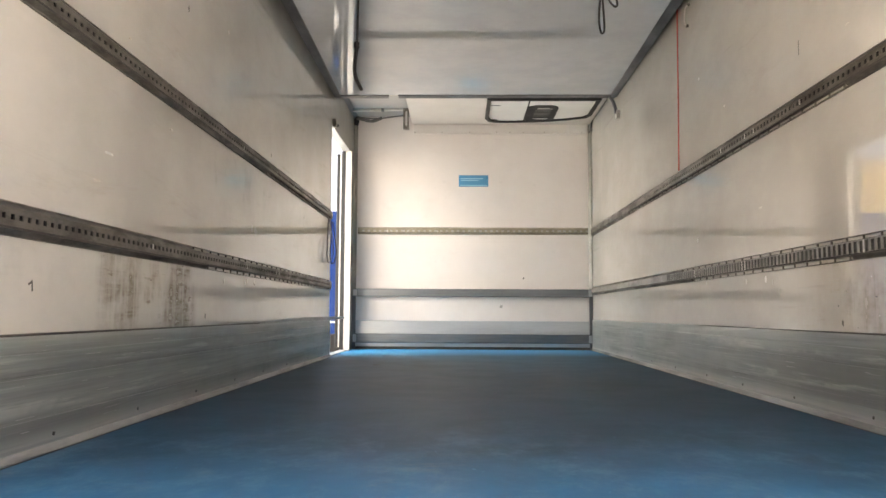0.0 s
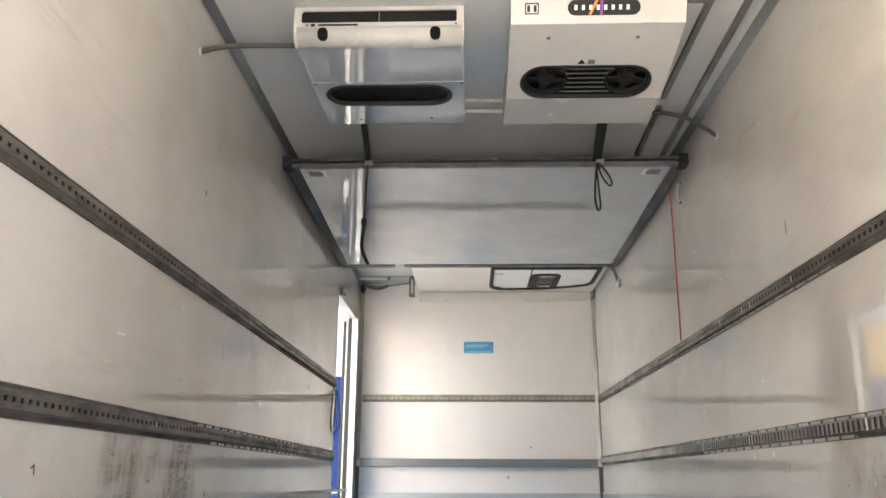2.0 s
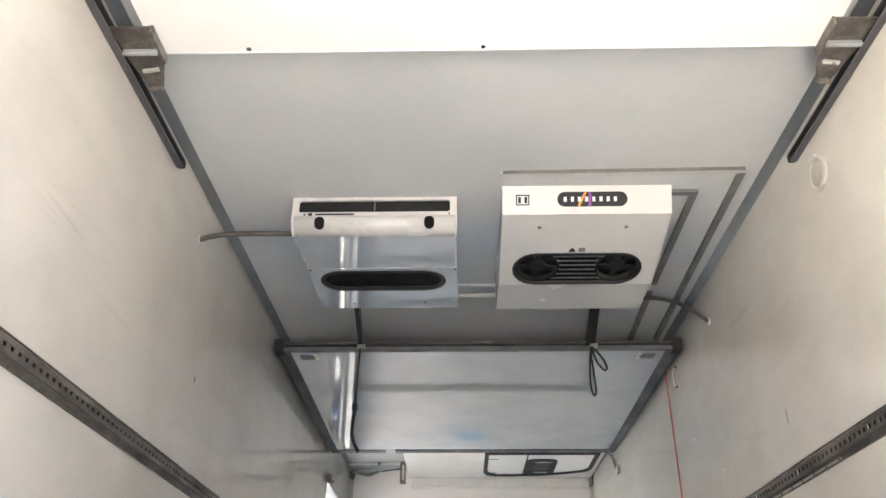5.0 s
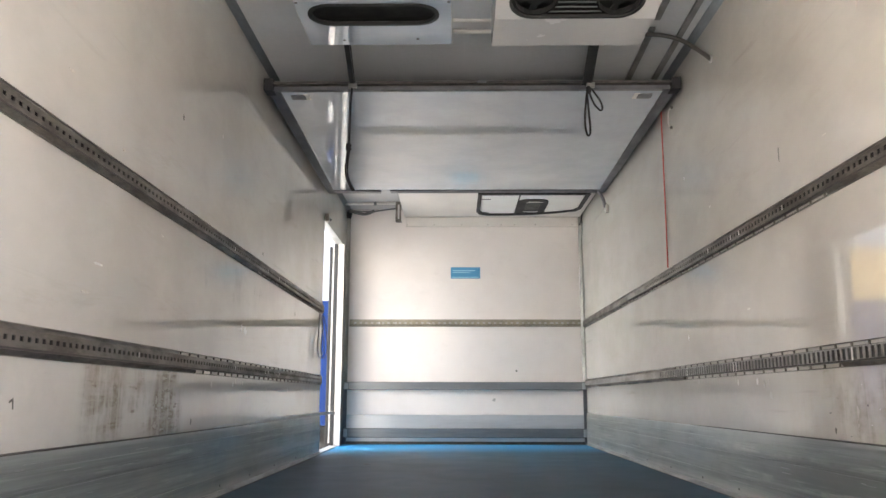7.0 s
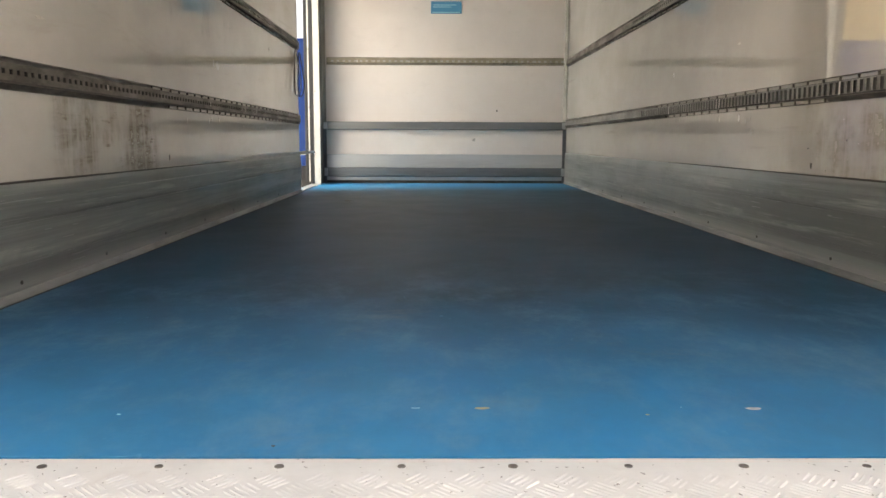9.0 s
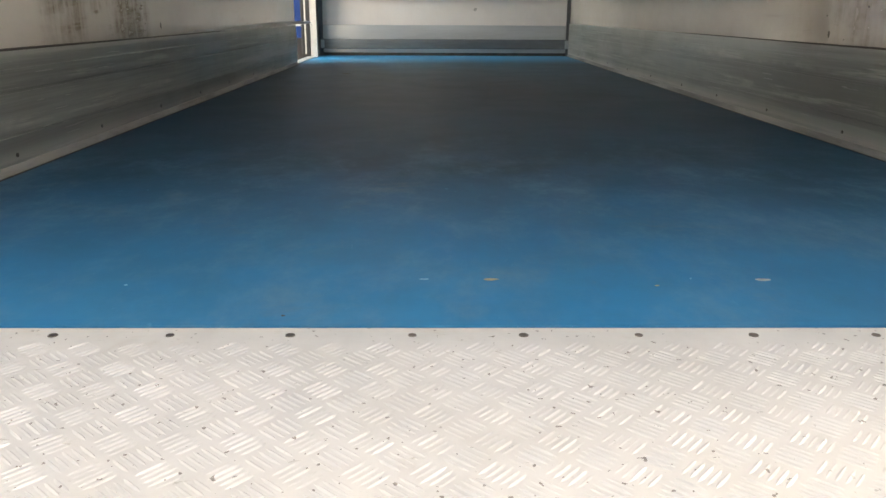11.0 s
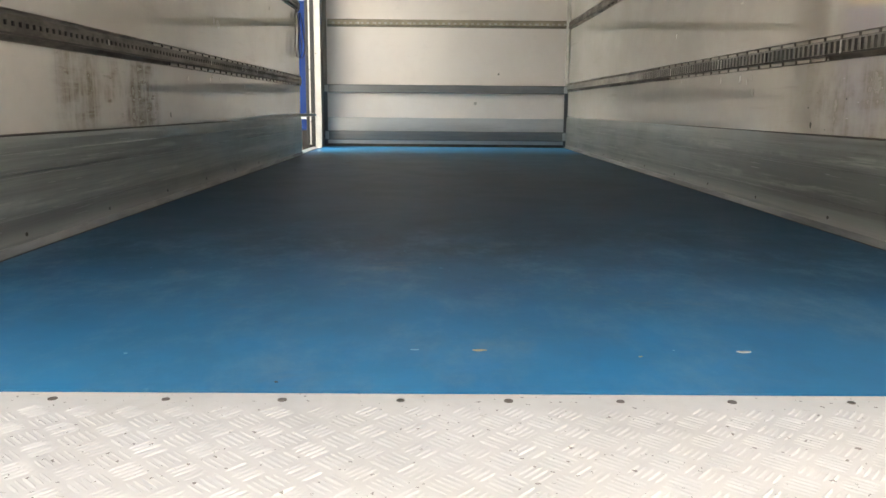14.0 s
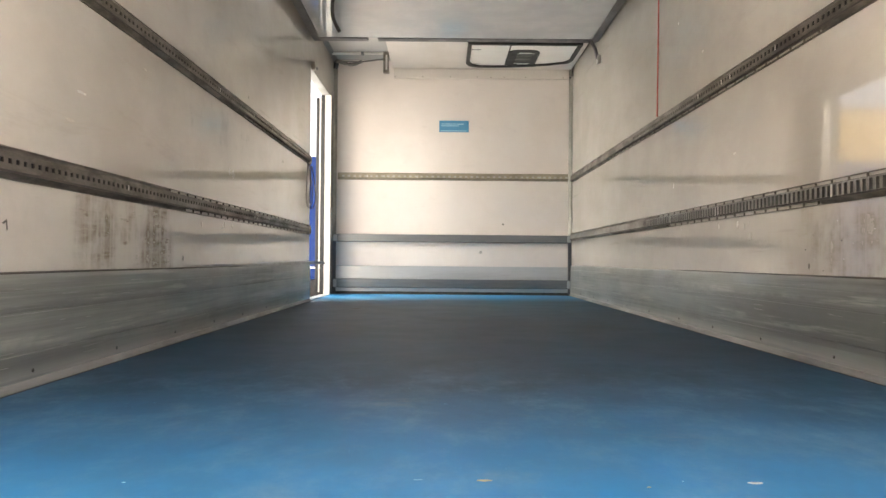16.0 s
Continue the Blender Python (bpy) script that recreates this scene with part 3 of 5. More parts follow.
# aluminium kick plates with drawn ribs, a sealant bead above and fixing rivets
KP = [(0.0, 0.0), (0.014, 0.0), (0.014, 0.006), (0.012, 0.012), (0.012, 0.094), (0.009, 0.0945), (0.009, 0.0995), (0.012, 0.1005), (0.012, 0.204), (0.009, 0.2045), (0.009, 0.2105), (0.012, 0.2125),
      (0.012, 0.266), (0.0095, 0.268), (0.0095, 0.300), (0.008, 0.313), (0.0, 0.313)]
for s, far, nm in ((-1, DOOR0, "baseboard_west"), (1, Y1 - 0.03, "baseboard_east")):
    kick = tagged(part(nm, prism(bmesh.new(), KP, lambda u, v, q: (s * (W - u), q, v), Y0 + 0.01, far), M["kick"]), "ribbed grey aluminium kick plate, scratched", "baseboard", kind="structure")
    part("toe_strip", prism(bmesh.new(), [(0.012, 0.0), (0.0225, 0.0), (0.0225, 0.004), (0.0150, 0.018), (0.0125, 0.022), (0.012, 0.022)], lambda u, v, q: (s * (W - u), q, v), Y0 + 0.008, far), M["toe"], kick, "pale scuffed toe strip")
    part("floor_joint", box(min(s * (W - 0.024), s * (W - 0.031)), max(s * (W - 0.024), s * (W - 0.031)), Y0 + 0.008, far, 0.0004, 0.0016), M["sealant"], kick)
    part("bead", tube([(s * (W - 0.004), Y0 + 0.02, 0.315), (s * (W - 0.004), 2.4, 0.3160), (s * (W - 0.004), 3.1, 0.3145), (s * (W - 0.002), 3.5, 0.3138), (s * (W - 0.0005), 4.3, 0.3136), (s * (W + 0.004), 4.9, 0.3110)], 0.0038, 6), M["sealant"], kick, "dark dirty sealant bead")
    rng = random.Random(5 + s)
    y = Y0 + (0.25 if s > 0 else 0.51)
    while y < far - 0.2:
        part("rivet", disc((s * (W - 0.0125), y, 0.045), (s, 0, 0), 0.0060, 0.003, 10), M["scuff"] if s > 0 or y < 2.6 else M["bar"], kick)
        y += rng.uniform(0.55, 0.68)
    for k in range(34):
        y, z = rng.uniform(1.4, 2.0 + (far - 3.2) * rng.random()), rng.choice((0.07, 0.10, 0.13, 0.17, 0.19, 0.24, 0.275)) + rng.uniform(-0.012, 0.012)
        part("scratch", box(min(s * (W - 0.0125), s * (W - 0.0135)), max(s * (W - 0.0125), s * (W - 0.0135)), y, y + rng.uniform(0.02, 0.12), z, z + rng.uniform(0.0006, 0.002)), M["worn_alu"], kick)

# front wall: plinth plate, corner posts, sticker
tagged(part("baseboard_north", box(-W + 0.035, W - 0.035, Y1 - 0.012, Y1 - 0.001, 0.028, 0.293, 0.002), M["light_alu"]), "pale aluminium plinth plate on the front wall", "baseboard", kind="structure")
tagged(part("trim", box(-W + 0.035, W - 0.035, Y1 - 0.02, Y1 - 0.001, 0.0, 0.028), M["sealant"]), "dark sealing strip at the foot of the front wall", "trim", kind="structure")
for s in (-1, 1):
    tagged(part("trim", prism(bmesh.new(), [(W, Y1), (W - 0.034, Y1), (W - 0.034, Y1 - 0.012), (W - 0.012, Y1 - 0.034), (W, Y1 - 0.034)], lambda u, v, q: (s * u, v, q), 0.545, H - 0.06), M["corner"]),
           "grey corner profile", "trim", kind="structure")
    tagged(part("trim", box(min(s * W, s * (W - 0.034)), max(s * W, s * (W - 0.034)), Y1 - 0.022, Y1, 0.0, 0.545), M["seal"]), "dark lower corner profile", "trim", kind="structure")


def bumper(z0, z1):
    b = thing("bumper_rail", "grey aluminium bumper bar across the front wall", "bumper rail", "bumper bars on the front wall")
    part("bar", box(-W + 0.012, W - 0.012, Y1 - 0.052, Y1 - 0.013, z0, z1, 0.006, 2), M["bar"], b)
    for s in (-1, 1):
        part("end_plate", box(min(s * (W - 0.05), s * (W - 0.013)), max(s * (W - 0.05), s * (W - 0.013)), Y1 - 0.057, Y1 - 0.053, z0 + 0.008, z1 - 0.008, 0.001), M["light_alu"], b)
    return b


bumper(0.066, 0.159)
bumper(0.541, 0.621)

sign = thing("sign", "small blue rectangular sticker on the front wall", "sign")
part("sticker", box(-0.143, 0.165, Y1 - 0.004, Y1 - 0.0005, 1.692, 1.812), M["blue_sign"], sign)
for z, a, b in ((1.776, -0.12, 0.11), (1.757, -0.12, 0.06), (1.705, -0.13, 0.15)):
    part("line", box(a, b, Y1 - 0.0055, Y1 - 0.0042, z - 0.004, z + 0.004), M["pale_blue"], sign)


# ---------------------------------------------------------------- slotted cargo rails
def cargo_rail(place, a, b, z0, z1, pitch, slots, ladder, label, bright=(), span=(0.44, 0.72), metal=None, behind=None, web=0.55):
    """place(s, o, z): s along the wall, o out of it. Slots between `slots`; bright flange windows along `ladder`."""
    r = thing("cargo_rail", label, "cargo rail", "slotted cargo rails on the walls")
    h, lip = z1 - z0, 0.013
    zl, zh = z0 + lip + 0.002, z1 - lip - 0.002
    sl, sh = zl + (zh - zl) * span[0], zl + (zh - zl) * span[1]
    flange_metal = M["rail_olive"] if ladder is None else M["steel"]
    metal = metal or M["steel"]

    def bx(bm, s0, s1, o0, o1, za, zb):
        vs = [bm.verts.new(place(s, o, z)) for s in (s0, s1) for o in (o0, o1) for z in (za, zb)]
        for f in ((0, 1, 3, 2), (4, 6, 7, 5), (0, 4, 5, 1), (2, 3, 7, 6), (0, 2, 6, 4), (1, 5, 7, 3)):
            bm.faces.new([vs[i] for i in f])

    bm = bmesh.new()
    bx(bm, a, b, 0.015, 0.018, zl, sl)
    bx(bm, a, b, 0.015, 0.018, sh, zh)
    s = slots[0]
    while s < slots[1]:
        bx(bm, s, s + pitch * web, 0.015, 0.018, sl, sh)
        s += pitch
    if slots[0] > a:
        bx(bm, a, slots[0], 0.015, 0.018, sl, sh)
    if slots[1] < b:
        bx(bm, s, b, 0.015, 0.018, sl, sh)
    part("slotted_plate", bm, metal, r)
    # a dark backing stands in for the shade inside the slots
    bm = bmesh.new()
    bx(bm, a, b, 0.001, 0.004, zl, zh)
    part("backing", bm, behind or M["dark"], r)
    # thin dark strip painting the shadow between plate and bottom flange
    bm = bmesh.new()
    bx(bm, a, b, 0.0181, 0.0192, zl - 0.001, zl + 0.0045)
    part("shadow_line", bm, M["sealant"], r)
    for nm, za, zb, zo in (("top_flange", zh, z1, 1), ("bottom_flange", z0, zl, -1)):
        base, tip = (za, zb) if zo > 0 else (zb, za)
        spans, at = [], a
        for w, p, q in bright:
            if w == nm:
                spans.append((at, p))
                at = q
        for s0, s1 in spans + [(at, b)]:
            prof = [(0.0, base), (0.018, base), (0.018, base + zo * 0.002), (0.006, tip), (0.0, tip)]
            fl = part(nm, prism(bmesh.new(), prof, lambda u, v, q: place(q, u, v), s0, s1), flange_metal, r)
        if ladder:
            first = None
            for w, p, q in bright:
                if w != nm:
                    continue
                bm = bmesh.new()
                bx(bm, p, q, 0.0, 0.018, min(base, base + zo * 0.0015), max(base, base + zo * 0.0015))
                part("return_edge", bm, M["steel"], fl)
                s = p + 0.03
                while s < q:
                    if first is None:
                        first, s_first = part("rib", prism(bmesh.new(), [(0.0, base), (0.006, base), (0.006, tip), (0.0, tip)], lambda u, v, k: place(k, u, v), s, s + 0.006), M["steel"], fl), s
                    else:
                        again = new("rib", first.data)
                        again.parent = fl
                        again.location = Vector(place(s, 0, 0)) - Vector(place(s_first, 0, 0))
                    s += 0.115
            bm = bmesh.new()
            bx(bm, a, b, 0.0, 0.0085, min(tip, tip + zo * 0.003), max(tip, tip + zo * 0.003))
            part("edge", bm, M["steel"], fl)
    # a few bright worn webs
    rng = random.Random(int(z0 * 1000) + int(a * 10))
    for k in range(5):
        s0 = slots[0] + pitch * rng.randrange(int((slots[1] - slots[0]) / pitch))
        bm = bmesh.new()
        bx(bm, s0, s0 + pitch * 0.22, 0.0182, 0.0195, sl - 0.003, sh + 0.001)
        part("worn_web", bm, M["polished"], r)
    return r


west = lambda s, o, z: (-W + o, s, z)
east = lambda s, o, z: (W - o, s, z)
north = lambda s, o, z: (s, Y1 - o, z)
cargo_rail(west, Y0 + 0.05, DOOR0 - 0.01, 0.566, 0.646, 0.038, (1.4, DOOR0 - 0.1), (1.35, DOOR0 - 0.1), "dirty galvanised slotted cargo rail on the side wall", (("top_flange", 3.4, 6.8), ("bottom_flange", 3.6, 6.8)))
cargo_rail(west, Y0 + 0.05, DOOR0 - 0.01, 1.168, 1.243, 0.038, (1.4, DOOR0 - 0.1), (1.35, DOOR0 - 0.1), "dirty galvanised slotted cargo rail on the side wall", (("bottom_flange", 4.6, 6.8),))
cargo_rail(east, Y0 + 0.05, Y1 - 0.035, 0.568, 0.646, 0.038, (1.4, 5.3), (1.35, Y1 - 0.1), "galvanised slotted cargo rail with bright worn flanges", (("top_flange", 2.0, 5.0), ("bottom_flange", 2.9, 4.8)), (0.12, 0.92), M["zinc"], M["slot_grey"], 0.36)
cargo_rail(east, Y0 + 0.05, Y1 - 0.035, 1.176, 1.252, 0.038, (1.4, 5.6), (1.35, Y1 - 0.1), "galvanised slotted cargo rail with bright worn flanges", (("bottom_flange", 2.9, 6.5),), (0.40, 0.78), None, None, 0.48)
cargo_rail(north, -W + 0.045, W - 0.04, 1.187, 1.262, 0.058, (-W + 0.06, W - 0.08), None, "pale grey slotted cargo rail on the front wall", (), (0.3, 0.7), M["rail_olive"], M["pale_steel"])


# ---------------------------------------------------------------- side door
door = thing("door_1", "open white insulated side door folded back outside", "door", kind="structure")
part("leaf", box(-W - T - 0.047, -W - T - 0.010, DOOR1 + 0.02, DOOR1 + 1.12, 0.03, 1.965, 0.006, 2), M["white_paint"], door)
part("gasket", box(-W - T - 0.056, -W - T - 0.026, DOOR1 + 0.000, DOOR1 + 0.018, 0.03, 1.965, 0.003), M["rubber"], door, "black door gasket")
part("edge_profile", box(-W - T - 0.025, -W - T - 0.007, DOOR1 + 0.002, DOOR1 + 0.018, 0.03, 1.965, 0.003), M["jamb"], door)
for z in (0.25, 0.75, 1.3, 1.8):
    part("screw", disc((-W - T - 0.016, DOOR1 + 0.001, z), (0, 1, 0), 0.006, 0.003, 8), M["scuff"], door)
frame_ = thing("door_frame", "white aluminium frame round the side door opening", "door frame", kind="structure")
part("jamb", box(-W - 0.039, -W + 0.024, DOOR1 - 0.014, DOOR1 - 0.002, 0.0, DOOR_H - 0.014, 0.002), M["jamb"], frame_)
part("jamb", box(-W - T - 0.004, -W - 0.0, DOOR0 + 0.002, DOOR0 + 0.012, 0.0, DOOR_H - 0.014, 0.002), M["light_alu"], frame_)
part("head", box(-W - T - 0.004, -W - 0.0, DOOR0 + 0.002, DOOR1 - 0.002, DOOR_H - 0.012, DOOR_H - 0.002, 0.002), M["light_alu"], frame_)
part("gasket", box(-W - T - 0.006, -W - 0.040, DOOR1 - 0.022, DOOR1 - 0.003, 0.0, DOOR_H - 0.014, 0.002), M["rubber"], frame_, "black jamb gasket")
for z in (0.3, 0.9, 1.5):
    part("screw", disc((-W - 0.022, DOOR1 - 0.0145, z), (0, 1, 0), 0.005, 0.002, 8), M["scuff"], frame_)
part("threshold", box(-W - T, -W + 0.008, DOOR0 + 0.002, DOOR1 - 0.002, 0.001, 0.008, 0.002), M["light_alu"], frame_)
latch = thing("latch", "small dark metal latch above the side door", "latch")
part("body", box(-W, -W + 0.035, 6.90, 6.955, 1.985, 2.055, 0.006, 2), M["rusty"], latch)
part("bolt", tube([(-W + 0.02, 6.93, 2.02), (-W + 0.025, 6.99, 2.015), (-W + 0.025, 7.05, 2.03)], 0.013, 8), M["rubber"], latch)
for y, mt, lb in ((6.64, "grey_rope", "grey"), (6.80, "rubber", "black")):
    lp = thing("cable_loop", "hanging loop of " + lb + " cable beside the door", "cable", "cable loops beside the side door")
    part("loop", tube([(-1.224, y + 0.06, 1.15), (-1.224, y + 0.03, 1.00), (-1.222, y + 0.0, 0.86), (-1.210, y + 0.01, 0.785), (-1.180, y + 0.03, 0.84), (-1.186, y + 0.05, 0.96), (-1.218, y + 0.07, 1.15)], 0.0042, 8),
         M[mt], lp, smooth=True)

# ---------------------------------------------------------------- lifted bulkhead partition
PY0, PZ0, PY1, PZ1 = 4.53, 2.236, 6.92, 2.258
SL = (PZ1 - PZ0) / (PY1 - PY0)
under = lambda x, y, d: (x, y, PZ0 + SL * (y - PY0) + d)     # d above the underside
bulk = thing("bulkhead_partition", "white insulated partition folded up under the ceiling, grey rubber seals", "partition")
part("panel", slab([(-1.128, PY0 + 0.02), (1.128, PY0 + 0.02), (1.174, PY1 - 0.05), (-1.174, PY1 - 0.05)], under, 0.0, 0.06), M["white_gloss"], bulk)
for s in (-1, 1):
    part("side_seal", slab([(s * 1.124, PY0 + 0.01), (s * 1.196, PY0 + 0.01), (s * 1.228, PY1), (s * 1.170, PY1)], under, -0.006, 0.05), M["seal"], bulk, "grey rubber side seal")
    part("corner_block", slab([(s * 1.16, PY0 - 0.045), (s * 1.214, PY0 - 0.045), (s * 1.214, PY0 + 0.05), (s * 1.16, PY0 + 0.05)], under, -0.010, 0.06), M["rubber"], bulk, "black rubber corner block")
    part("latch_plate", slab(rounded(s * 1.035, PY0 + 0.10, 0.085, 0.07, 0.006, 2), under, -0.005, -0.0005), M["seal"], bulk)
    part("latch_base", slab(rounded(s * 0.985, PY0 + 0.10, 0.035, 0.085, 0.006, 2), under, -0.0035, -0.0004), M["white_paint"], bulk)
for a, b in ((-1.224, -0.755), (-0.668, 1.214)):
    part("rear_seal", slab([(a, PY1 - 0.045), (b, PY1 - 0.045), (b, PY1 + 0.045), (a, PY1 + 0.045)], under, -0.006, 0.045), M["seal"], bulk, "grey rubber seal along the rear edge")
part("front_bar", slab([(-1.16, PY0 - 0.012), (1.16, PY0 - 0.012), (1.16, PY0 + 0.018), (-1.16, PY0 + 0.018)], under, -0.002, 0.022), M["seal"], bulk, "grey seal along the front edge")
part("front_lip", slab([(-1.17, PY0 - 0.03), (1.17, PY0 - 0.03), (1.17, PY0 + 0.02), (-1.17, PY0 + 0.02)], under, 0.030, 0.046), M["sealant"], bulk)
part("gap_filler", slab([(-1.15, PY0 + 0.0), (1.15, PY0 + 0.0), (1.15, PY0 + 0.019), (-1.15, PY0 + 0.019)], under, 0.0225, 0.0295), M["rubber"], bulk)
part("catch", slab(rounded(0.06, PY0 - 0.034, 0.05, 0.016, 0.004, 2), under, 0.031, 0.045), M["bar"], bulk)
for s, x in ((1, 1.155),):
    part("arm", tube([(1.150, 6.90, 2.268), (1.195, 6.89, 2.19), (1.215, 6.88, 2.10)], 0.014, 8), M["seal"], bulk)
    part("arm_block", box(1.212, 1.238, 6.84, 6.90, 2.05, 2.12, 0.006, 2), M["cream_plastic"], bulk)

for x, tip in ((-0.695, -1), (0.685, 1)):
    st = thing("strap", "black webbing strap holding the partition up", "strap", "straps holding the partition")
    for dx in (0.0, 0.03 * -tip):
        bm = bmesh.new()
        prism(bm, [(4.12 + dx, H - 0.002), (4.12 + dx, H - 0.012), (4.485, 2.245), (4.50, 2.25), (4.15 + dx, H - 0.002)], lambda u, v, q: (q, u, v), x - 0.014 + dx, x + 0.013 + dx * 0.2)
        part("webbing", bm, M["rubber"], st)
    part("buckle", box(x - 0.02, x + 0.028, 4.468, 4.492, 2.228, 2.258, 0.004, 2), M["zinc"], st)
left_rope = thing("rope", "black pull rope hanging straight with a knot", "rope")
part("cord", tube([(-0.695, 4.475, 2.24), (-0.70, 4.47, 2.10), (-0.703, 4.468, 1.86)], 0.006, 8), M["rope"], left_rope, smooth=True)
part("handle", tube([(-0.703, 4.468, 1.86), (-0.714, 4.466, 1.75), (-0.706, 4.464, 1.68), (-0.672, 4.46, 1.61)], 0.0095, 8), M["rope"], left_rope, smooth=True)
part("knot", tube([(-0.703, 4.468, 1.885), (-0.706, 4.466, 1.868), (-0.703, 4.468, 1.85)], 0.015, 8), M["rope"], left_rope, smooth=True)
right_rope = thing("rope", "black pull rope tied up in two hanging loops", "rope")
part("cord", tube([(0.672, 4.475, 2.24), (0.655, 4.468, 2.12), (0.648, 4.466, 2.0), (0.660, 4.466, 1.935), (0.676, 4.466, 1.955), (0.672, 4.468, 2.07), (0.665, 4.472, 2.19)], 0.0058, 8), M["rope"], right_rope, smooth=True)
part("cord", tube([(0.675, 4.475, 2.21), (0.70, 4.468, 2.13), (0.735, 4.466, 2.085), (0.750, 4.466, 2.10), (0.735, 4.468, 2.15), (0.69, 4.472, 2.22)], 0.0058, 8), M["rope"], right_rope, smooth=True)
part("knot", tube([(0.672, 4.47, 2.225), (0.678, 4.462, 2.205), (0.672, 4.466, 2.185)], 0.013, 8), M["rope"], right_rope, smooth=True)


# ---------------------------------------------------------------- ceiling cooling units
def unit_a():
    """Slim unit: slotted front with rounded lower edge, glossy rear panel with a long oval inlet."""
    x0, x1 = -0.861, -0.112
    u = thing("cooling_unit", "slim white ceiling cooling unit with dark slot and oval inlet", "cooling unit")
    front = lambda a, b, d: (a, 3.137 + d, b)
    slot = rounded(-0.487, 2.386, 0.688, 0.062, 0.012, 3)
    part("front_panel", plate([(x0 + 0.0105, 2.335), (x1 - 0.0105, 2.335), (x1 - 0.0105, H - 0.002), (x0 + 0.0105, H - 0.002)], [slot], front, 0.012), M["white_paint"], u)
    arc = [(3.137 + 0.062 * (1 - math.cos(radians(a))), 2.322 - 0.060 * math.sin(radians(a))) for a in range(0, 91, 15)]
    inner = [(y + 0.008, z + 0.008) for y, z in arc]
    prof = [(3.137, 2.335)] + arc + inner[::-1] + [(3.149, 2.335)]
    part("front_shell", prism(bmesh.new(), prof, lambda a, b, q: (q, a, b), x0 + 0.0105, x1 - 0.0105), M["white_paint"], u, smooth=True)
    end, back_ = arc[-1], inner[-1]
    part("lower_shell", prism(bmesh.new(), [(end[0] + 0.0005, end[1]), (3.56, 2.290), (3.56, 2.298), (back_[0] + 0.0005, back_[1])], lambda a, b, q: (q, a, b), x0 + 0.0105, x1 - 0.0105), M["white_gloss"], u)
    for s, xa in ((-1, x0), (1, x1)):
        side = [(3.137, H - 0.002)] + [(3.137, 2.335)] + arc + [(3.56, 2.290), (4.062, 2.304), (4.062, H - 0.002)]
        part("side_cheek", prism(bmesh.new(), side, lambda a, b, q: (q, a, b), xa + s * 0.0005, xa - s * 0.010), M["white_paint"], u)
    rear = lambda a, b, d: (a, b, 2.2885 + (b - 3.565) * 0.030 + d)
    oval = stadium(-0.492, 3.705, 0.615, 0.205, 12)
    part("rear_panel", plate([(x0 + 0.002, 3.565), (x1 - 0.002, 3.565), (x1 - 0.002, 4.062), (x0 + 0.002, 4.062)], [oval], rear, 0.014), M["white_gloss"], u, "glossy white rear panel with wavy reflections")
    part("inlet_rim", ring(stadium(-0.492, 3.705, 0.640, 0.230, 12), stadium(-0.492, 3.705, 0.600, 0.190, 12), rear, -0.006, 0.010), M["rubber"], u, "black rubber rim")
    part("back", box(x0 + 0.004, x1 - 0.004, 4.05, 4.060, 2.312, H - 0.002), M["white_paint"], u)
    # near-black blocks stand in for the shade inside the housing
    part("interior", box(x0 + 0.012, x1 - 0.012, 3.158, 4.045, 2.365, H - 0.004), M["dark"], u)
    part("inlet_shade", box(-0.80, -0.18, 3.60, 3.82, 2.335, 2.350), M["dark"], u)
    part("divider", box(-0.489, -0.485, 3.142, 3.157, 2.350, H - 0.006), M["bar"], u)
    # near-black patches on the shell stand in for shaded mounting holes
    for xc in (-0.733, -0.237):
        bm = bmesh.new()
        n = 8
        hole = [(xc + a, b) for a, b in [(p[1], p[0]) for p in stadium(0, 0, 0.062, 0.046, n)]]
        cols = []
        for a, b in hole:
            ang = max(0.0, min(90.0, (2.300 + b - 2.322) / -0.060 * 90 * 0.64)) if 2.300 + b < 2.322 else 0.0
            yy = 3.137 + 0.062 * (1 - math.cos(radians(ang))) - 0.0015
            zz = 2.322 - 0.060 * math.sin(radians(ang)) if ang > 0 else 2.300 + b
            cols.append(bm.verts.new((a, yy, zz)))
        c = bm.verts.new((xc, 3.1385, 2.300))
        for i in range(len(cols)):
            bm.faces.new((cols[i], cols[(i + 1) % len(cols)], c))
        bmesh.ops.solidify(bm, geom=bm.faces[:], thickness=0.002)
        part("hole_patch", bm, M["dark"], u, "dark oval mounting hole")
    logo = part("logo_bar", box(-0.752, -0.578, 3.1345, 3.1365, 2.3385, 2.3465), M["black_print"], u)
    part("logo_mark", box(-0.786, -0.768, 3.1345, 3.1365, 2.336, 2.349), M["black_print"], u)
    for a in (-0.803, -0.147):
        part("screw", disc((a, 3.136, 2.3425), (0, 1, 0), 0.005, 0.003, 8), M["scuff"], u)
    for a, b in ((-0.675, 4.0), (-0.29, 3.99), (-0.845, 3.575), (-0.125, 3.575)):
        part("screw", disc(rear(a, b, -0.001), (0, 0, 1), 0.007, 0.004, 10), M["scuff"], u)


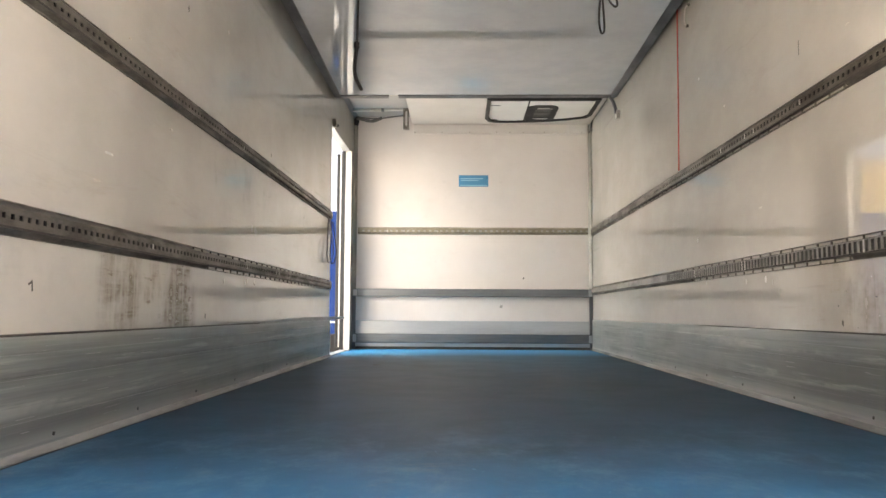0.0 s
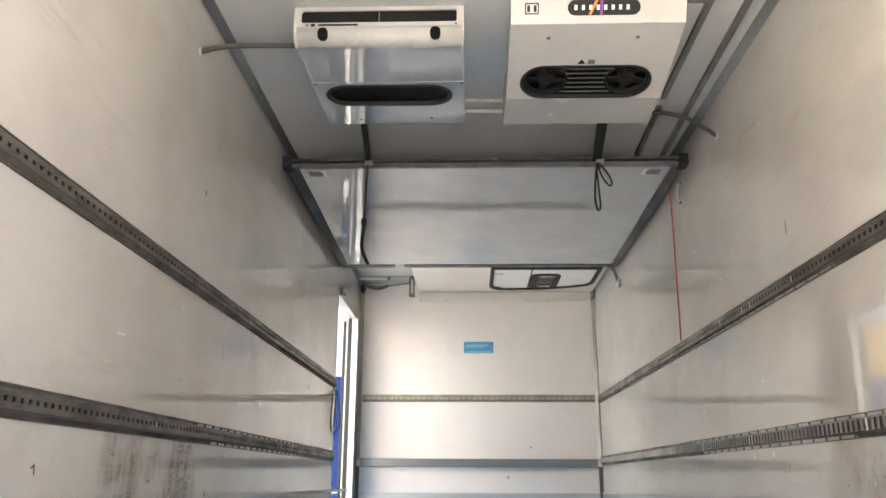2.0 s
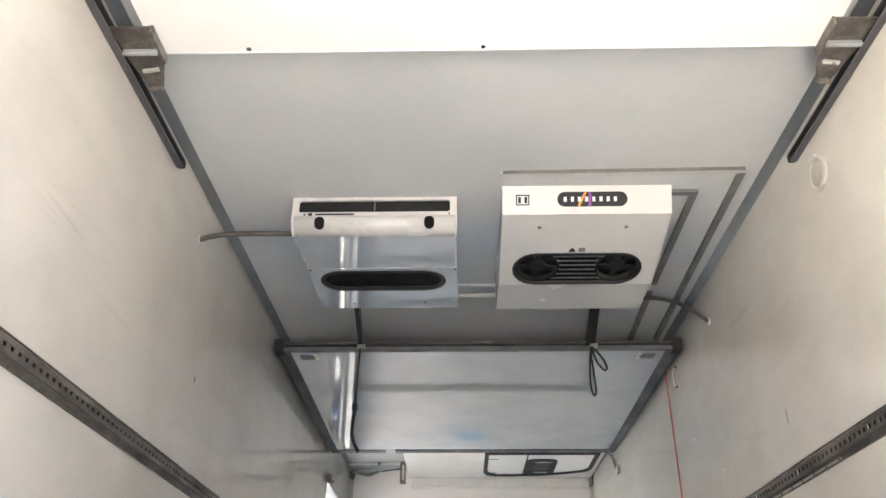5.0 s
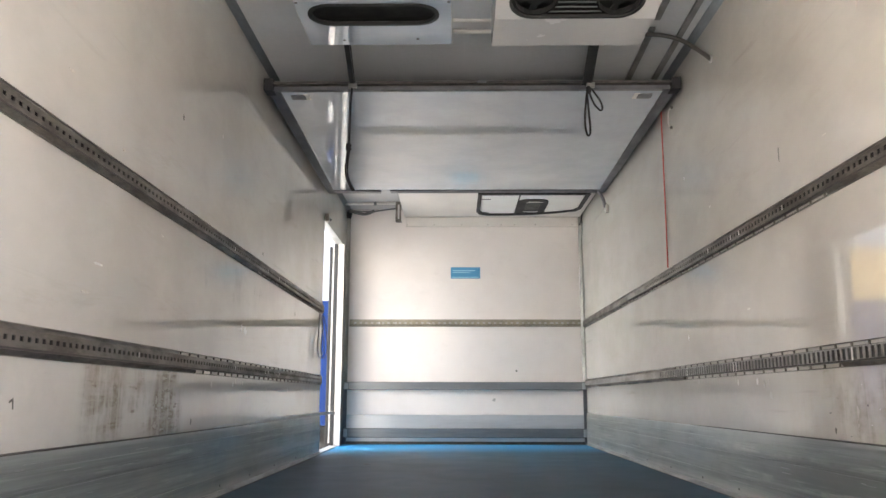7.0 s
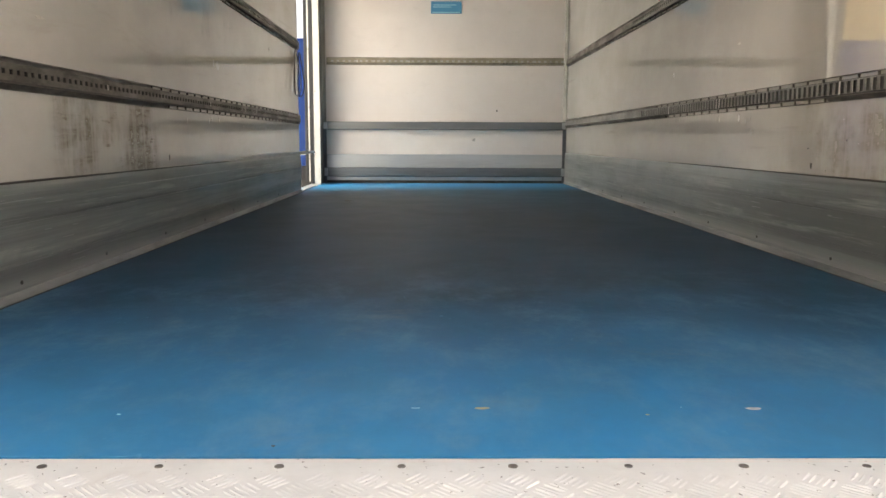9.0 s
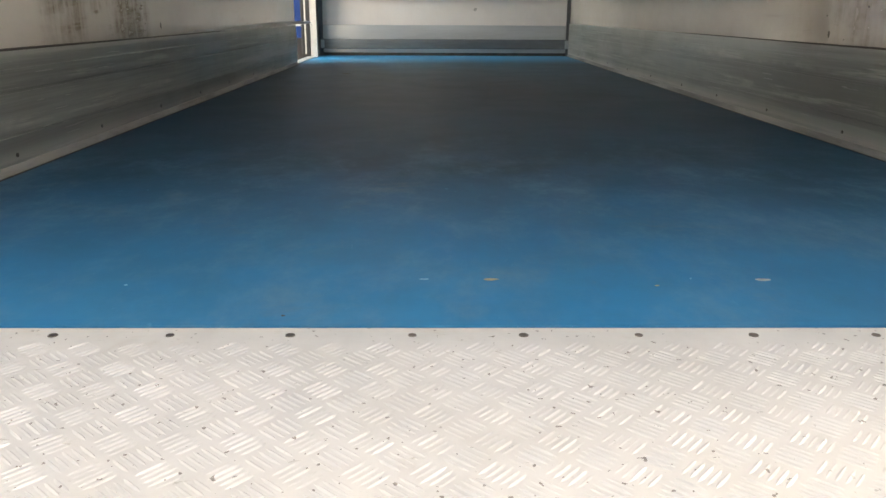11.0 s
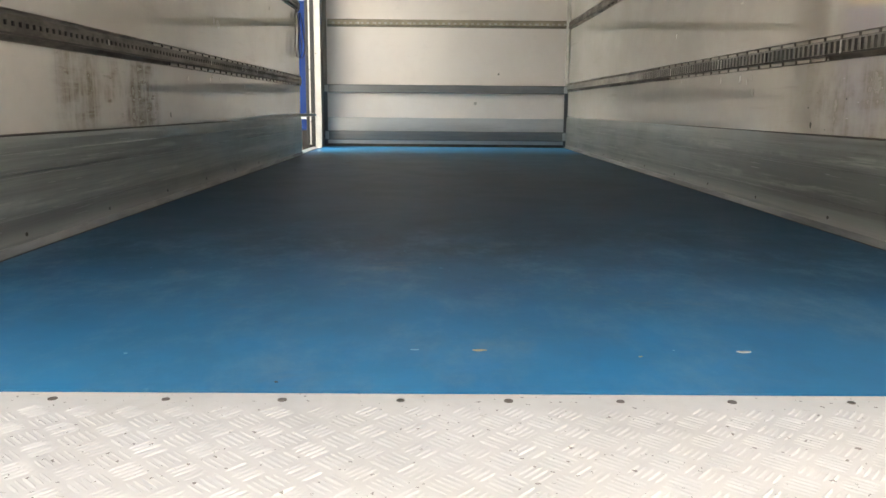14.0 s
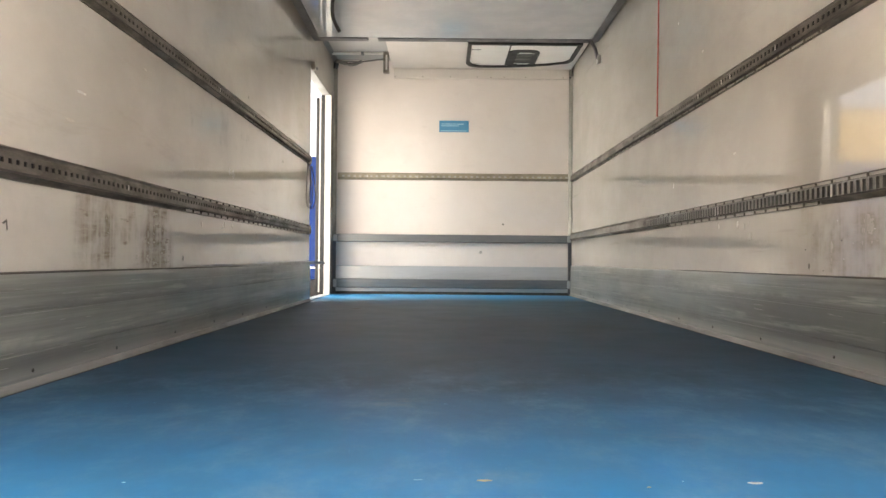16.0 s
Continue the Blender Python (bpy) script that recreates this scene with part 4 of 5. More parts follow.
def unit_b():
    """Wedge-shaped unit: pale front strip with badge, underside with an oval twin-fan guard."""
    x0, x1 = 0.092, 0.844
    u = thing("cooling_unit", "white wedge-shaped ceiling cooling unit with an oval twin-fan grille", "cooling unit")
    up = Vector((0, 3.055 - 3.110, (H - 0.002) - 2.318)).normalized()
    out = Vector((0, -up.z, up.y))
    base = Vector((0, 3.110, 2.318))
    front = lambda a, b, d: tuple(Vector((a, 0, 0)) + base + up * b - out * d)
    hgt = ((H - 2.32) ** 2 + 0.055 ** 2) ** 0.5
    part("front_panel", slab([(x0, 0.0), (x1, 0.0), (x1, hgt), (x0, hgt)], front, 0.0, 0.012), M["white_paint"], u)
    slope = (2.217 - 2.318) / (3.61 - 3.11)
    belly = lambda a, b, d: (a, b, 2.318 + slope * (b - 3.11) + d)
    oval = stadium(0.463, 3.490, 0.605, 0.212, 12)
    part("belly_panel", plate([(x0, 3.112), (x1, 3.112), (x1, 3.61), (x0, 3.61)], [oval], belly, 0.012), M["white_paint"], u)
    part("rear_panel", prism(bmesh.new(), [(3.612, 2.217), (3.94, 2.236), (3.94, H - 0.002), (3.93, H - 0.002), (3.93, 2.248), (3.612, 2.229)], lambda a, b, q: (q, a, b), x0, x1), M["white_paint"], u)
    for s, xa in ((-1, x0), (1, x1)):
        part("side_cheek", prism(bmesh.new(), [(3.056, H - 0.002), (3.11, 2.3185), (3.61, 2.2175), (3.939, 2.2365), (3.939, H - 0.002)], lambda a, b, q: (q, a, b), xa + s * 0.0006, xa - s * 0.010), M["white_paint"], u)
    # near-black block for the shade inside; the fan parts share its tone
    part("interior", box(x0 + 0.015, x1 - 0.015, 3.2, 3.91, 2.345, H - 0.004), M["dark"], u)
    part("grille_rim", ring(stadium(0.463, 3.490, 0.622, 0.230, 12), stadium(0.463, 3.490, 0.598, 0.206, 12), belly, -0.004, 0.010), M["rubber"], u, "black oval rim")
    for xc in (0.275, 0.655):
        fan = part("fan_ring", ring(stadium(xc, 3.490, 0.206, 0.205, 12), stadium(xc, 3.490, 0.190, 0.189, 12), belly, 0.004, 0.030), M["dark"], u)
        part("hub", slab(stadium(xc, 3.490, 0.08, 0.079, 8), belly, 0.012, 0.05), M["dark"], fan)
        for k in range(5):
            a = radians(72 * k + 20)
            q = [(xc + r * math.cos(a + w), 3.490 + r * math.sin(a + w)) for r, w in ((0.035, -0.3), (0.09, -0.15), (0.09, 0.25), (0.035, 0.3))]
            part("blade", slab(q, belly, 0.02, 0.03), M["dark"], fan)
    for k in range(6):
        dy = -0.08 + 0.032 * k
        half = 0.19 - (max(0.0, 0.104 ** 2 - dy ** 2)) ** 0.5
        part("slat", slab([(0.465 - half, 3.490 + dy - 0.0025), (0.465 + half, 3.490 + dy - 0.0025), (0.465 + half, 3.490 + dy + 0.0025), (0.465 - half, 3.490 + dy + 0.0025)], belly, 0.005, 0.010), M["bar"], u)
    badge = part("badge", slab(stadium(0.492, 0.066, 0.312, 0.066, 10), front, -0.003, -0.0005), M["black_print"], u, "black oval badge with pale bars")
    for k in range(8):
        xa = 0.371 + 0.0318 * k
        part("bar", box(-0.0065, 0.0065, -0.0006, 0.0006, -0.0105, 0.0105), M["white_print"], badge).matrix_basis = Matrix.Translation(front(xa, 0.066, -0.0042)) @ Matrix.Rotation(math.atan2(0.055, H - 2.32), 4, "X")
    for k, m_ in ((0, "orange"), (1, "violet")):
        q = [(0.425 + 0.05 * k, 0.035), (0.437 + 0.05 * k, 0.035), (0.468 + 0.02 * k, 0.097), (0.456 + 0.02 * k, 0.097)]
        part("arc", slab(q, front, -0.0038, -0.0032), M[m_], badge)
    logo = part("logo_frame", ring(rounded(0.182, 0.064, 0.060, 0.048, 0.003, 1), rounded(0.182, 0.064, 0.050, 0.038, 0.003, 1), front, -0.0025, -0.0004), M["black_print"], u)
    for a in (0.168, 0.196):
        part("logo_post", slab([(a - 0.006, 0.05), (a + 0.006, 0.05), (a + 0.006, 0.078), (a - 0.006, 0.078)], front, -0.0024, -0.0004), M["black_print"], logo)
    for a, b in ((0.262, 3.195), (0.655, 3.195)):
        part("screw", disc(belly(a, b, -0.001), (0, 0, 1), 0.009, 0.006, 10), M["rusty"], u)
        part("cup_washer", ring(stadium(a, b, 0.036, 0.0359, 6), stadium(a, b, 0.022, 0.0219, 6), belly, -0.002, 0.002), M["white_paint"], u)
    part("warning_mark", slab([(0.41, 3.362), (0.445, 3.362), (0.4275, 3.335)], belly, -0.003, -0.0005), M["black_print"], u)
    part("warning_label", slab(rounded(0.472, 3.350, 0.032, 0.026, 0.004, 2), belly, -0.003, -0.0005), M["conduit"], u)


unit_a()
unit_b()


def duct(name, pts, w, material, label, cat, thick=0.012, grp=""):
    """A flat strip on the ceiling through the points."""
    c = thing(name, label, cat, grp)
    for i, ((xa, ya), (xb, yb)) in enumerate(zip(pts, pts[1:])):
        d = Vector((xb - xa, yb - ya, 0)).normalized()
        n = Vector((-d.y, d.x, 0)) * w / 2
        e = d * w / 2
        q = [(xa - n.x - e.x, ya - n.y - e.y), (xb - n.x + e.x, yb - n.y + e.y), (xb + n.x + e.x, yb + n.y + e.y), (xa + n.x - e.x, ya + n.y - e.y)]
        part("length", slab(q, lambda a, b, k: (a, b, H - k), 0.0008, thick + 0.0012 * i), material, c)
    return c


duct("conduit", [(0.096, 2.957), (1.120, 2.942)], 0.034, M["white_paint"], "white conduit strip across the ceiling", "conduit", 0.014)
duct("conduit", [(0.090, 2.936), (1.128, 2.922)], 0.004, M["conduit"], "thin grey cable along the conduit", "cable", 0.016)
duct("conduit", [(1.122, 2.965), (1.158, 5.30)], 0.030, M["conduit"], "grey conduit along the ceiling edge", "conduit", 0.018)
duct("conduit", [(0.846, 3.106), (0.957, 3.106), (0.968, 4.01)], 0.030, M["conduit"], "grey conduit leaving the cooling unit", "conduit", 0.018)
duct("conduit", [(0.972, 4.15), (1.000, 5.30)], 0.030, M["conduit"], "short grey conduit beside the cooling unit", "conduit", 0.018)
for y, r in ((4.00, 0.009), (4.13, 0.012)):
    p = thing("pipe", "white refrigerant pipe between the cooling units", "pipe", "pipes between the cooling units")
    part("length", tube([(-0.11, y, H - 0.025), (-0.01, y + 0.002, H - 0.027), (0.10, y + 0.006, H - 0.025)], r, 10), M["pale_pipe"], p, smooth=True)
for pts, s in (([(-0.850, 3.215, 2.288), (-0.987, 3.18, 2.270), (-1.108, 3.13, 2.240), (-1.179, 3.09, 2.208), (-1.238, 3.07, 2.178)], -1),
               ([(0.94, 4.17, 2.405), (1.03, 4.16, 2.395), (1.12, 4.12, 2.345), (1.19, 4.07, 2.265), (1.238, 4.03, 2.198)], 1)):
    c = thing("drain_hose", "dark drain hose from a cooling unit into the side wall", "hose", "drain hoses of the cooling units")
    part("hose", tube(pts, 0.012, 8), M["hose"], c, smooth=True)
    e = pts[-1]
    part("grommet", disc((s * (W - 0.004), e[1], e[2]), (s, 0, 0), 0.022, 0.008, 14), M["white_paint"], c, "white grommet")
lamp = thing("marker_lamp", "round grey wall lamp in a white bezel, unlit", "lamp")
part("bezel", ring([(2.557 + 0.064 * math.cos(a), 2.150 + 0.064 * math.sin(a)) for a in (2 * math.pi * k / 24 for k in range(24))],
                   [(2.557 + 0.050 * math.cos(a), 2.150 + 0.052 * math.sin(a)) for a in (2 * math.pi * k / 24 for k in range(24))], lambda u, v, d: (W - d, u, v), 0.010, 0.0), M["cream_plastic"], lamp)
part("lens", disc((W - 0.006, 2.557, 2.150), (-1, 0, 0), 0.050, 0.012, 24), M["lamp_lens"], lamp)
for dz in (-0.066, 0.066):
    part("clip", box(W - 0.018, W - 0.002, 2.535, 2.580, 2.150 + dz - 0.006, 2.150 + dz + 0.006, 0.003), M["cream_plastic"], lamp)

# ---------------------------------------------------------------- front header unit
hd = thing("front_evaporator", "white flush evaporator cover under the ceiling with a black-edged fan panel", "evaporator")
part("cover", box(-0.635, W - 0.015, 7.15, Y1 - 0.002, 2.350, H - 0.002, 0.006, 2), M["header"], hd)
part("flange", box(-0.62, W - 0.04, Y1 - 0.030, Y1 - 0.001, 2.245, 2.349, 0.008, 2), M["header"], hd)
for x in (-0.605, -0.32, -0.03, 0.25, 0.39, 0.53, 0.75, 1.14):
    part("screw", disc((x, Y1 - 0.031, 2.262), (0, 1, 0), 0.007, 0.004, 8), M["smudge"], hd)
hatch_o = [(0.12, 7.30), (1.17, 7.30), (1.17, 7.90), (1.13, 8.00), (0.95, 8.09), (0.70, 8.16), (0.40, 8.19), (0.24, 8.19), (0.155, 8.14), (0.12, 8.02)]
cx, cy = 0.64, 7.75
hatch_i = [(cx + (x - cx) * 0.93, cy + (y - cy) * 0.89) for x, y in hatch_o]
down = lambda u, v, d: (u, v, 2.350 - d)
part("hatch_seal", ring(hatch_o, hatch_i, down, 0.020, 0.0), M["rubber"], hd, "black rubber edging")
part("hatch", slab(hatch_i, down, 0.0005, 0.006), M["shutter"], hd)
part("seam", slab([(0.512, 7.34), (0.526, 7.34), (0.526, 8.12), (0.512, 8.12)], down, 0.006, 0.0075), M["rubber"], hd)
part("fan_frame", slab(rounded(0.665, 7.84, 0.30, 0.60, 0.10, 5), down, 0.006, 0.012), M["rubber"], hd, "black fan frame")
for k in range(5):
    part("grille_bar", slab([(0.60, 7.70 + 0.055 * k), (0.75, 7.70 + 0.055 * k), (0.75, 7.712 + 0.055 * k), (0.60, 7.712 + 0.055 * k)], down, 0.012, 0.015), M["conduit"], hd)
for k, (y, w_) in enumerate(((7.63, 0.11), (7.655, 0.16), (8.03, 0.15), (8.06, 0.10))):
    part("print_bar", slab(stadium(0.675 + 0.01 * (k % 2), y, w_, 0.010, 4), down, 0.012, 0.0135), M["white_print"], hd)
for y in (7.55, 8.09):
    part("vent", slab(stadium(0.165 + 0.04, y, 0.09, 0.014, 5), down, 0.006, 0.008), M["black_print"], hd)
br = thing("bracket", "dark angled steel bracket under the front ceiling edge", "bracket")
part("plate", box(-0.705, -0.647, 7.985, 8.000, 2.228, H - 0.002, 0.004, 2), M["rusty"], br)
part("inset", box(-0.682, -0.664, 7.9825, 7.9848, 2.252, 2.400), M["pale_pipe"], br)
part("foot", box(-0.705, -0.647, 8.0002, 8.060, 2.228, 2.240), M["rusty"], br)
pp = thing("pipe", "pale lagged pipe along the front ceiling corner", "pipe")
part("length", tube([(-1.22, 8.02, 2.416), (-0.95, 8.01, 2.419), (-0.69, 8.005, 2.420)], 0.013, 8), M["pale_pipe"], pp, smooth=True)
part("clamp", box(-0.93, -0.90, 7.995, 8.027, 2.400, H - 0.001, 0.003), M["bar"], pp)
bl = thing("cable_bundle", "dark tangled cables in the front ceiling corner", "cable")
part("clump", tube([(-1.225, 8.30, 2.36), (-1.20, 8.27, 2.40), (-1.15, 8.26, 2.385), (-1.05, 8.28, 2.372), (-0.95, 8.26, 2.40)], 0.016, 8), M["conduit"], bl, smooth=True)
part("stub", tube([(-1.225, 8.31, 2.42), (-1.215, 8.29, 2.38), (-1.225, 8.30, 2.335)], 0.026, 8), M["rubber"], bl, smooth=True)
part("strand", tube([(-1.2, 8.24, 2.40), (-0.98, 8.22, 2.385), (-0.72, 8.25, 2.425)], 0.007, 6), M["conduit"], bl, smooth=True)
cb = thing("cable", "black cable running down the front corner", "cable")
part("run", tube([(W - 0.012, 7.9, 2.40), (W - 0.010, 8.15, 2.38), (W - 0.012, 8.24, 2.33), (W - 0.014, 8.27, 2.285), (W - 0.03, 8.30, 2.255)], 0.008, 8), M["rubber"], cb, smooth=True)
part("clip", box(W - 0.03, W - 0.002, 8.25, 8.29, 2.262, 2.29, 0.003), M["conduit"], cb)

# ---------------------------------------------------------------- right wall: cord, handle
rc = thing("cord", "thin red cord hanging along the side wall", "cord")
part("line", tube([(W - 0.008, 5.010, 2.345), (W - 0.010, 5.008, 2.05), (W - 0.009, 5.020, 1.65), (W - 0.010, 5.030, 1.262)], 0.0042, 6), M["red"], rc, smooth=True)
hn = thing("handle", "small grey pull loop on the side wall", "handle")
part("loop", tube([(W - 0.003, 4.775, 2.215), (W - 0.022, 4.78, 2.200), (W - 0.026, 4.79, 2.155), (W - 0.022, 4.80, 2.112), (W - 0.003, 4.805, 2.10)], 0.0042, 8), M["smudge"], hn, smooth=True)
part("pin", disc((W - 0.006, 4.775, 2.217), (1, 0, 0), 0.010, 0.012, 10), M["scuff"], hn)
part("pin", disc((W - 0.006, 4.805, 2.098), (1, 0, 0), 0.010, 0.012, 10), M["scuff"], hn)

# ---------------------------------------------------------------- roller shutter, wound back under the ceiling
for s in (-1, 1):
    tr = thing("door_track", "dark grey steel channel guiding the roller shutter", "door track", "shutter tracks")
    ch = [(W - 0.001, 2.300), (W - 0.026, 2.300), (W - 0.026, 2.308), (W - 0.023, 2.308), (W - 0.023, 2.303), (W - 0.006, 2.303), (W - 0.006, 2.334), (W - 0.030, 2.334), (W - 0.030, 2.338), (W - 0.001, 2.338)]
    part("channel", prism(bmesh.new(), ch, lambda u, v, q: (s * u, q, v), Y0 + 0.06, 2.70), M["track"], tr)
    # two dark strips stand in for the shade inside the channel
    part("shadow_strip", box(min(s * (W - 0.007), s * (W - 0.010)), max(s * (W - 0.007), s * (W - 0.010)), Y0 + 0.06, 2.69, 2.304, 2.3335), M["rubber"], tr)
    part("track_shade", box(min(s * (W - 0.0295), s * (W - 0.0105)), max(s * (W - 0.0295), s * (W - 0.0105)), Y0 + 0.06, 2.705, 2.331, 2.3335), M["rubber"], tr, "dark strip for the shade inside the track")
    part("end_stop", box(min(s * (W - 0.031), s * (W - 0.004)), max(s * (W - 0.031), s * (W - 0.004)), 2.701, 2.712, 2.303, 2.334, 0.003), M["rubber"], tr)
sh = thing("roller_shutter", "white roller shutter wound back below the ceiling, steel corner brackets", "roller shutter")
for k in range(2):
    part("slat", box(-1.12, 1.12, 1.66 - 0.42 * k, 2.075 - 0.42 * k, 2.335, 2.360, 0.004, 2), M["shutter"], sh)
part("bottom_seal", box(-1.10, 1.10, 2.076, 2.092, 2.336, 2.358, 0.004), M["shutter"], sh)
part("hole", disc((-0.018, 2.068, 2.3345), (0, 0, 1), 0.008, 0.003, 10), M["dark"], sh)
part("hole", disc((-0.80, 2.066, 2.3345), (0, 0, 1), 0.009, 0.003, 10), M["scuff"], sh)
for s in (-1, 1):
    q = [(s * 1.225, 1.95), (s * 1.085, 1.95), (s * 1.090, 2.09), (s * 1.140, 2.235), (s * 1.190, 2.245), (s * 1.215, 2.11)]
    b = part("corner_bracket", slab(q, lambda u, v, d: (u, v, 2.330 - d), 0.0, 0.006), M["rusty"], sh, "dull steel corner bracket")
    part("rib", box(min(s * 1.10, s * 1.215), max(s * 1.10, s * 1.215), 2.045, 2.060, 2.303, 2.3235, 0.002), M["light_alu"], b)
    part("cheek", box(min(s * 1.083, s * 1.090), max(s * 1.083, s * 1.090), 1.95, 2.095, 2.300, 2.334), M["rusty"], b)
    part("tip_fold", box(min(s * 1.142, s * 1.188), max(s * 1.142, s * 1.188), 2.228, 2.242, 2.305, 2.323, 0.002), M["rusty"], b)
    part("pin", tube([(s * 1.125, 2.140, 2.318), (s * 1.15, 2.143, 2.317), (s * 1.180, 2.146, 2.316)], 0.008, 8), M["polished"], b)

# ---------------------------------------------------------------- marks on walls and floor
def mark(s, y, z, pts, material="scuff"):
    """A thin raised smear on a side wall; pts are offsets in y and z."""
    w = wall_west if s < 0 else wall_east
    part("smear", slab([(y + a, z + b) for a, b in pts], lambda u, v, d: (s * (W - d), u, v), 0.0004, 0.0016), M[material], w)


def dab(r, sy=1.0, sz=1.0, seed=0, n=9):
    g = random.Random(seed)
    return [(r * sy * math.cos(2 * math.pi * k / n) * g.uniform(0.6, 1.2), r * sz * math.sin(2 * math.pi * k / n) * g.uniform(0.6, 1.2)) for k in range(n)]


mark(-1, 2.205, 0.445, [(-0.016, 0.004), (0.004, 0.014), (0.008, -0.014), (0.004, -0.016), (0.001, 0.006), (-0.012, 0.000)])
mark(-1, 3.620, 0.358, dab(0.009, 0.8, 1.4, 1))
mark(-1, 4.43, 0.818, dab(0.022, 1.5, 1.0, 2), "white_paint")
mark(-1, 4.36, 0.822, dab(0.014, 0.9, 1.7, 3), "white_paint")
mark(-1, 3.30, 1.62, dab(0.008, 0.8, 1.6, 4))
mark(-1, 4.75, 1.30, dab(0.006, 1, 1.6, 5))
mark(-1, 5.75, 1.05, dab(0.008, 1, 1.4, 6))
mark(-1, 2.62, 0.88, dab(0.020, 2.2, 0.25, 7), "chip_pale")
mark(1, 3.010, 0.350, dab(0.009, 0.8, 1.5, 8))
mark(1, 3.560, 0.473, dab(0.020, 1.0, 1.0, 9), "lamp_lens")
mark(1, 3.300, 1.450, [(-0.003, 0.03), (0.004, 0.028), (0.003, -0.03), (-0.002, -0.028)], "conduit")
mark(1, 4.62, 1.72, dab(0.006, 0.8, 1.6, 11), "chip_pale")
mark(1, 4.70, 0.80, dab(0.010, 0.5, 1.5, 12), "chip_pale")
for s_, y_, z_, r_, a_, b_ in ((-1, 2.35, 1.42, 0.014, 1.6, 0.35), (-1, 2.75, 1.30, 0.010, 1.2, 0.6), (-1, 3.15, 1.08, 0.012, 1.8, 0.4), (-1, 3.85, 1.72, 0.010, 0.6, 1.5), (-1, 2.55, 0.78, 0.016, 2.2, 0.3),
                               (1, 2.9, 1.40, 0.012, 1.8, 0.3), (1, 3.75, 0.86, 0.014, 1.6, 0.4), (1, 2.6, 1.75, 0.010, 0.5, 1.6), (1, 4.2, 1.45, 0.012, 1.4, 0.5)):
    mark(s_, y_, z_, dab(r_, a_, b_, int(y_ * 100)), "smudge")
for s_, ya, yb, zc in ((1, 2.95, 4.9, 0.535), (-1, 3.6, 5.6, 0.530)):      # small pale, grey and tan dabs below the rails
    g_ = random.Random(70 + s_)
    for k in range(6):
        mark(s_, g_.uniform(ya, yb), zc + g_.uniform(-0.022, 0.012), dab(g_.uniform(0.008, 0.014), 0.8, 1.3, 60 + k), g_.choice(("lamp_lens", "pale_dab", "smudge")))
edge_ = random.Random(31)                                                    # grey strip with an uneven upper edge above the kick plate towards the side door
for ya, yb, top in ((3.95, 4.45, 0.022), (4.52, 7.85, 0.032)):
    steps = [ya + (yb - ya) * k / 18 for k in range(19)]
    crest = [(y, 0.315 + top * (math.sin(math.pi * min(1, 0.02 + 2.2 * (y - ya) / (yb - ya)) / 2) if y < yb else 0.1) * (1 - 0.45 * (y - ya) / (yb - ya)) * edge_.uniform(0.82, 1.08)) for y in steps]
    mark(-1, 0.0, 0.0, [(ya, 0.314), *crest, (yb, 0.314)], "grey_strip")
for k in range(7):
    g_ = random.Random(40 + k)
    mark(1, g_.uniform(2.55, 3.1), g_.uniform(0.33, 0.53), dab(g_.uniform(0.0015, 0.004), 1.4, 0.9, 20 + k), g_.choice(("scuff", "chip_pale", "conduit")))
for x, z, r in ((0.299, 0.444, 0.018), (0.53, 0.735, 0.009)):
    part("smear", slab([(x + a, z + b) for a, b in dab(r, 1, 1.3, int(z * 100))], lambda u, v, d: (u, Y1 - d, v), 0.0004, 0.002), M["cream_plastic"] if r > 0.01 else M["scuff"], wall_north)
for x, y, r, sx, m_ in ((-0.130, 1.436, 0.004, 1.8, "chip_blue"), (-0.022, 1.436, 0.006, 1.8, "chip_tan"), (0.421, 1.434, 0.007, 1.9, "chip_pale"), (0.24, 1.405, 0.003, 1.1, "chip_tan"),
                        (-0.723, 5.894, 0.022, 1.3, "scuff"), (-0.601, 1.407, 0.0022, 1.5, "chip_blue"), (0.305, 1.44, 0.0018, 1.0, "chip_blue"), (-0.33, 1.275, 0.003, 1.0, "scuff")):
    part("paint_chip", slab([(x + a, y + b) for a, b in dab(r, sx, 0.8, int(abs(x) * 1000))], lambda u, v, d: (u, v, d), 0.0004, 0.0015), M[m_], floor)

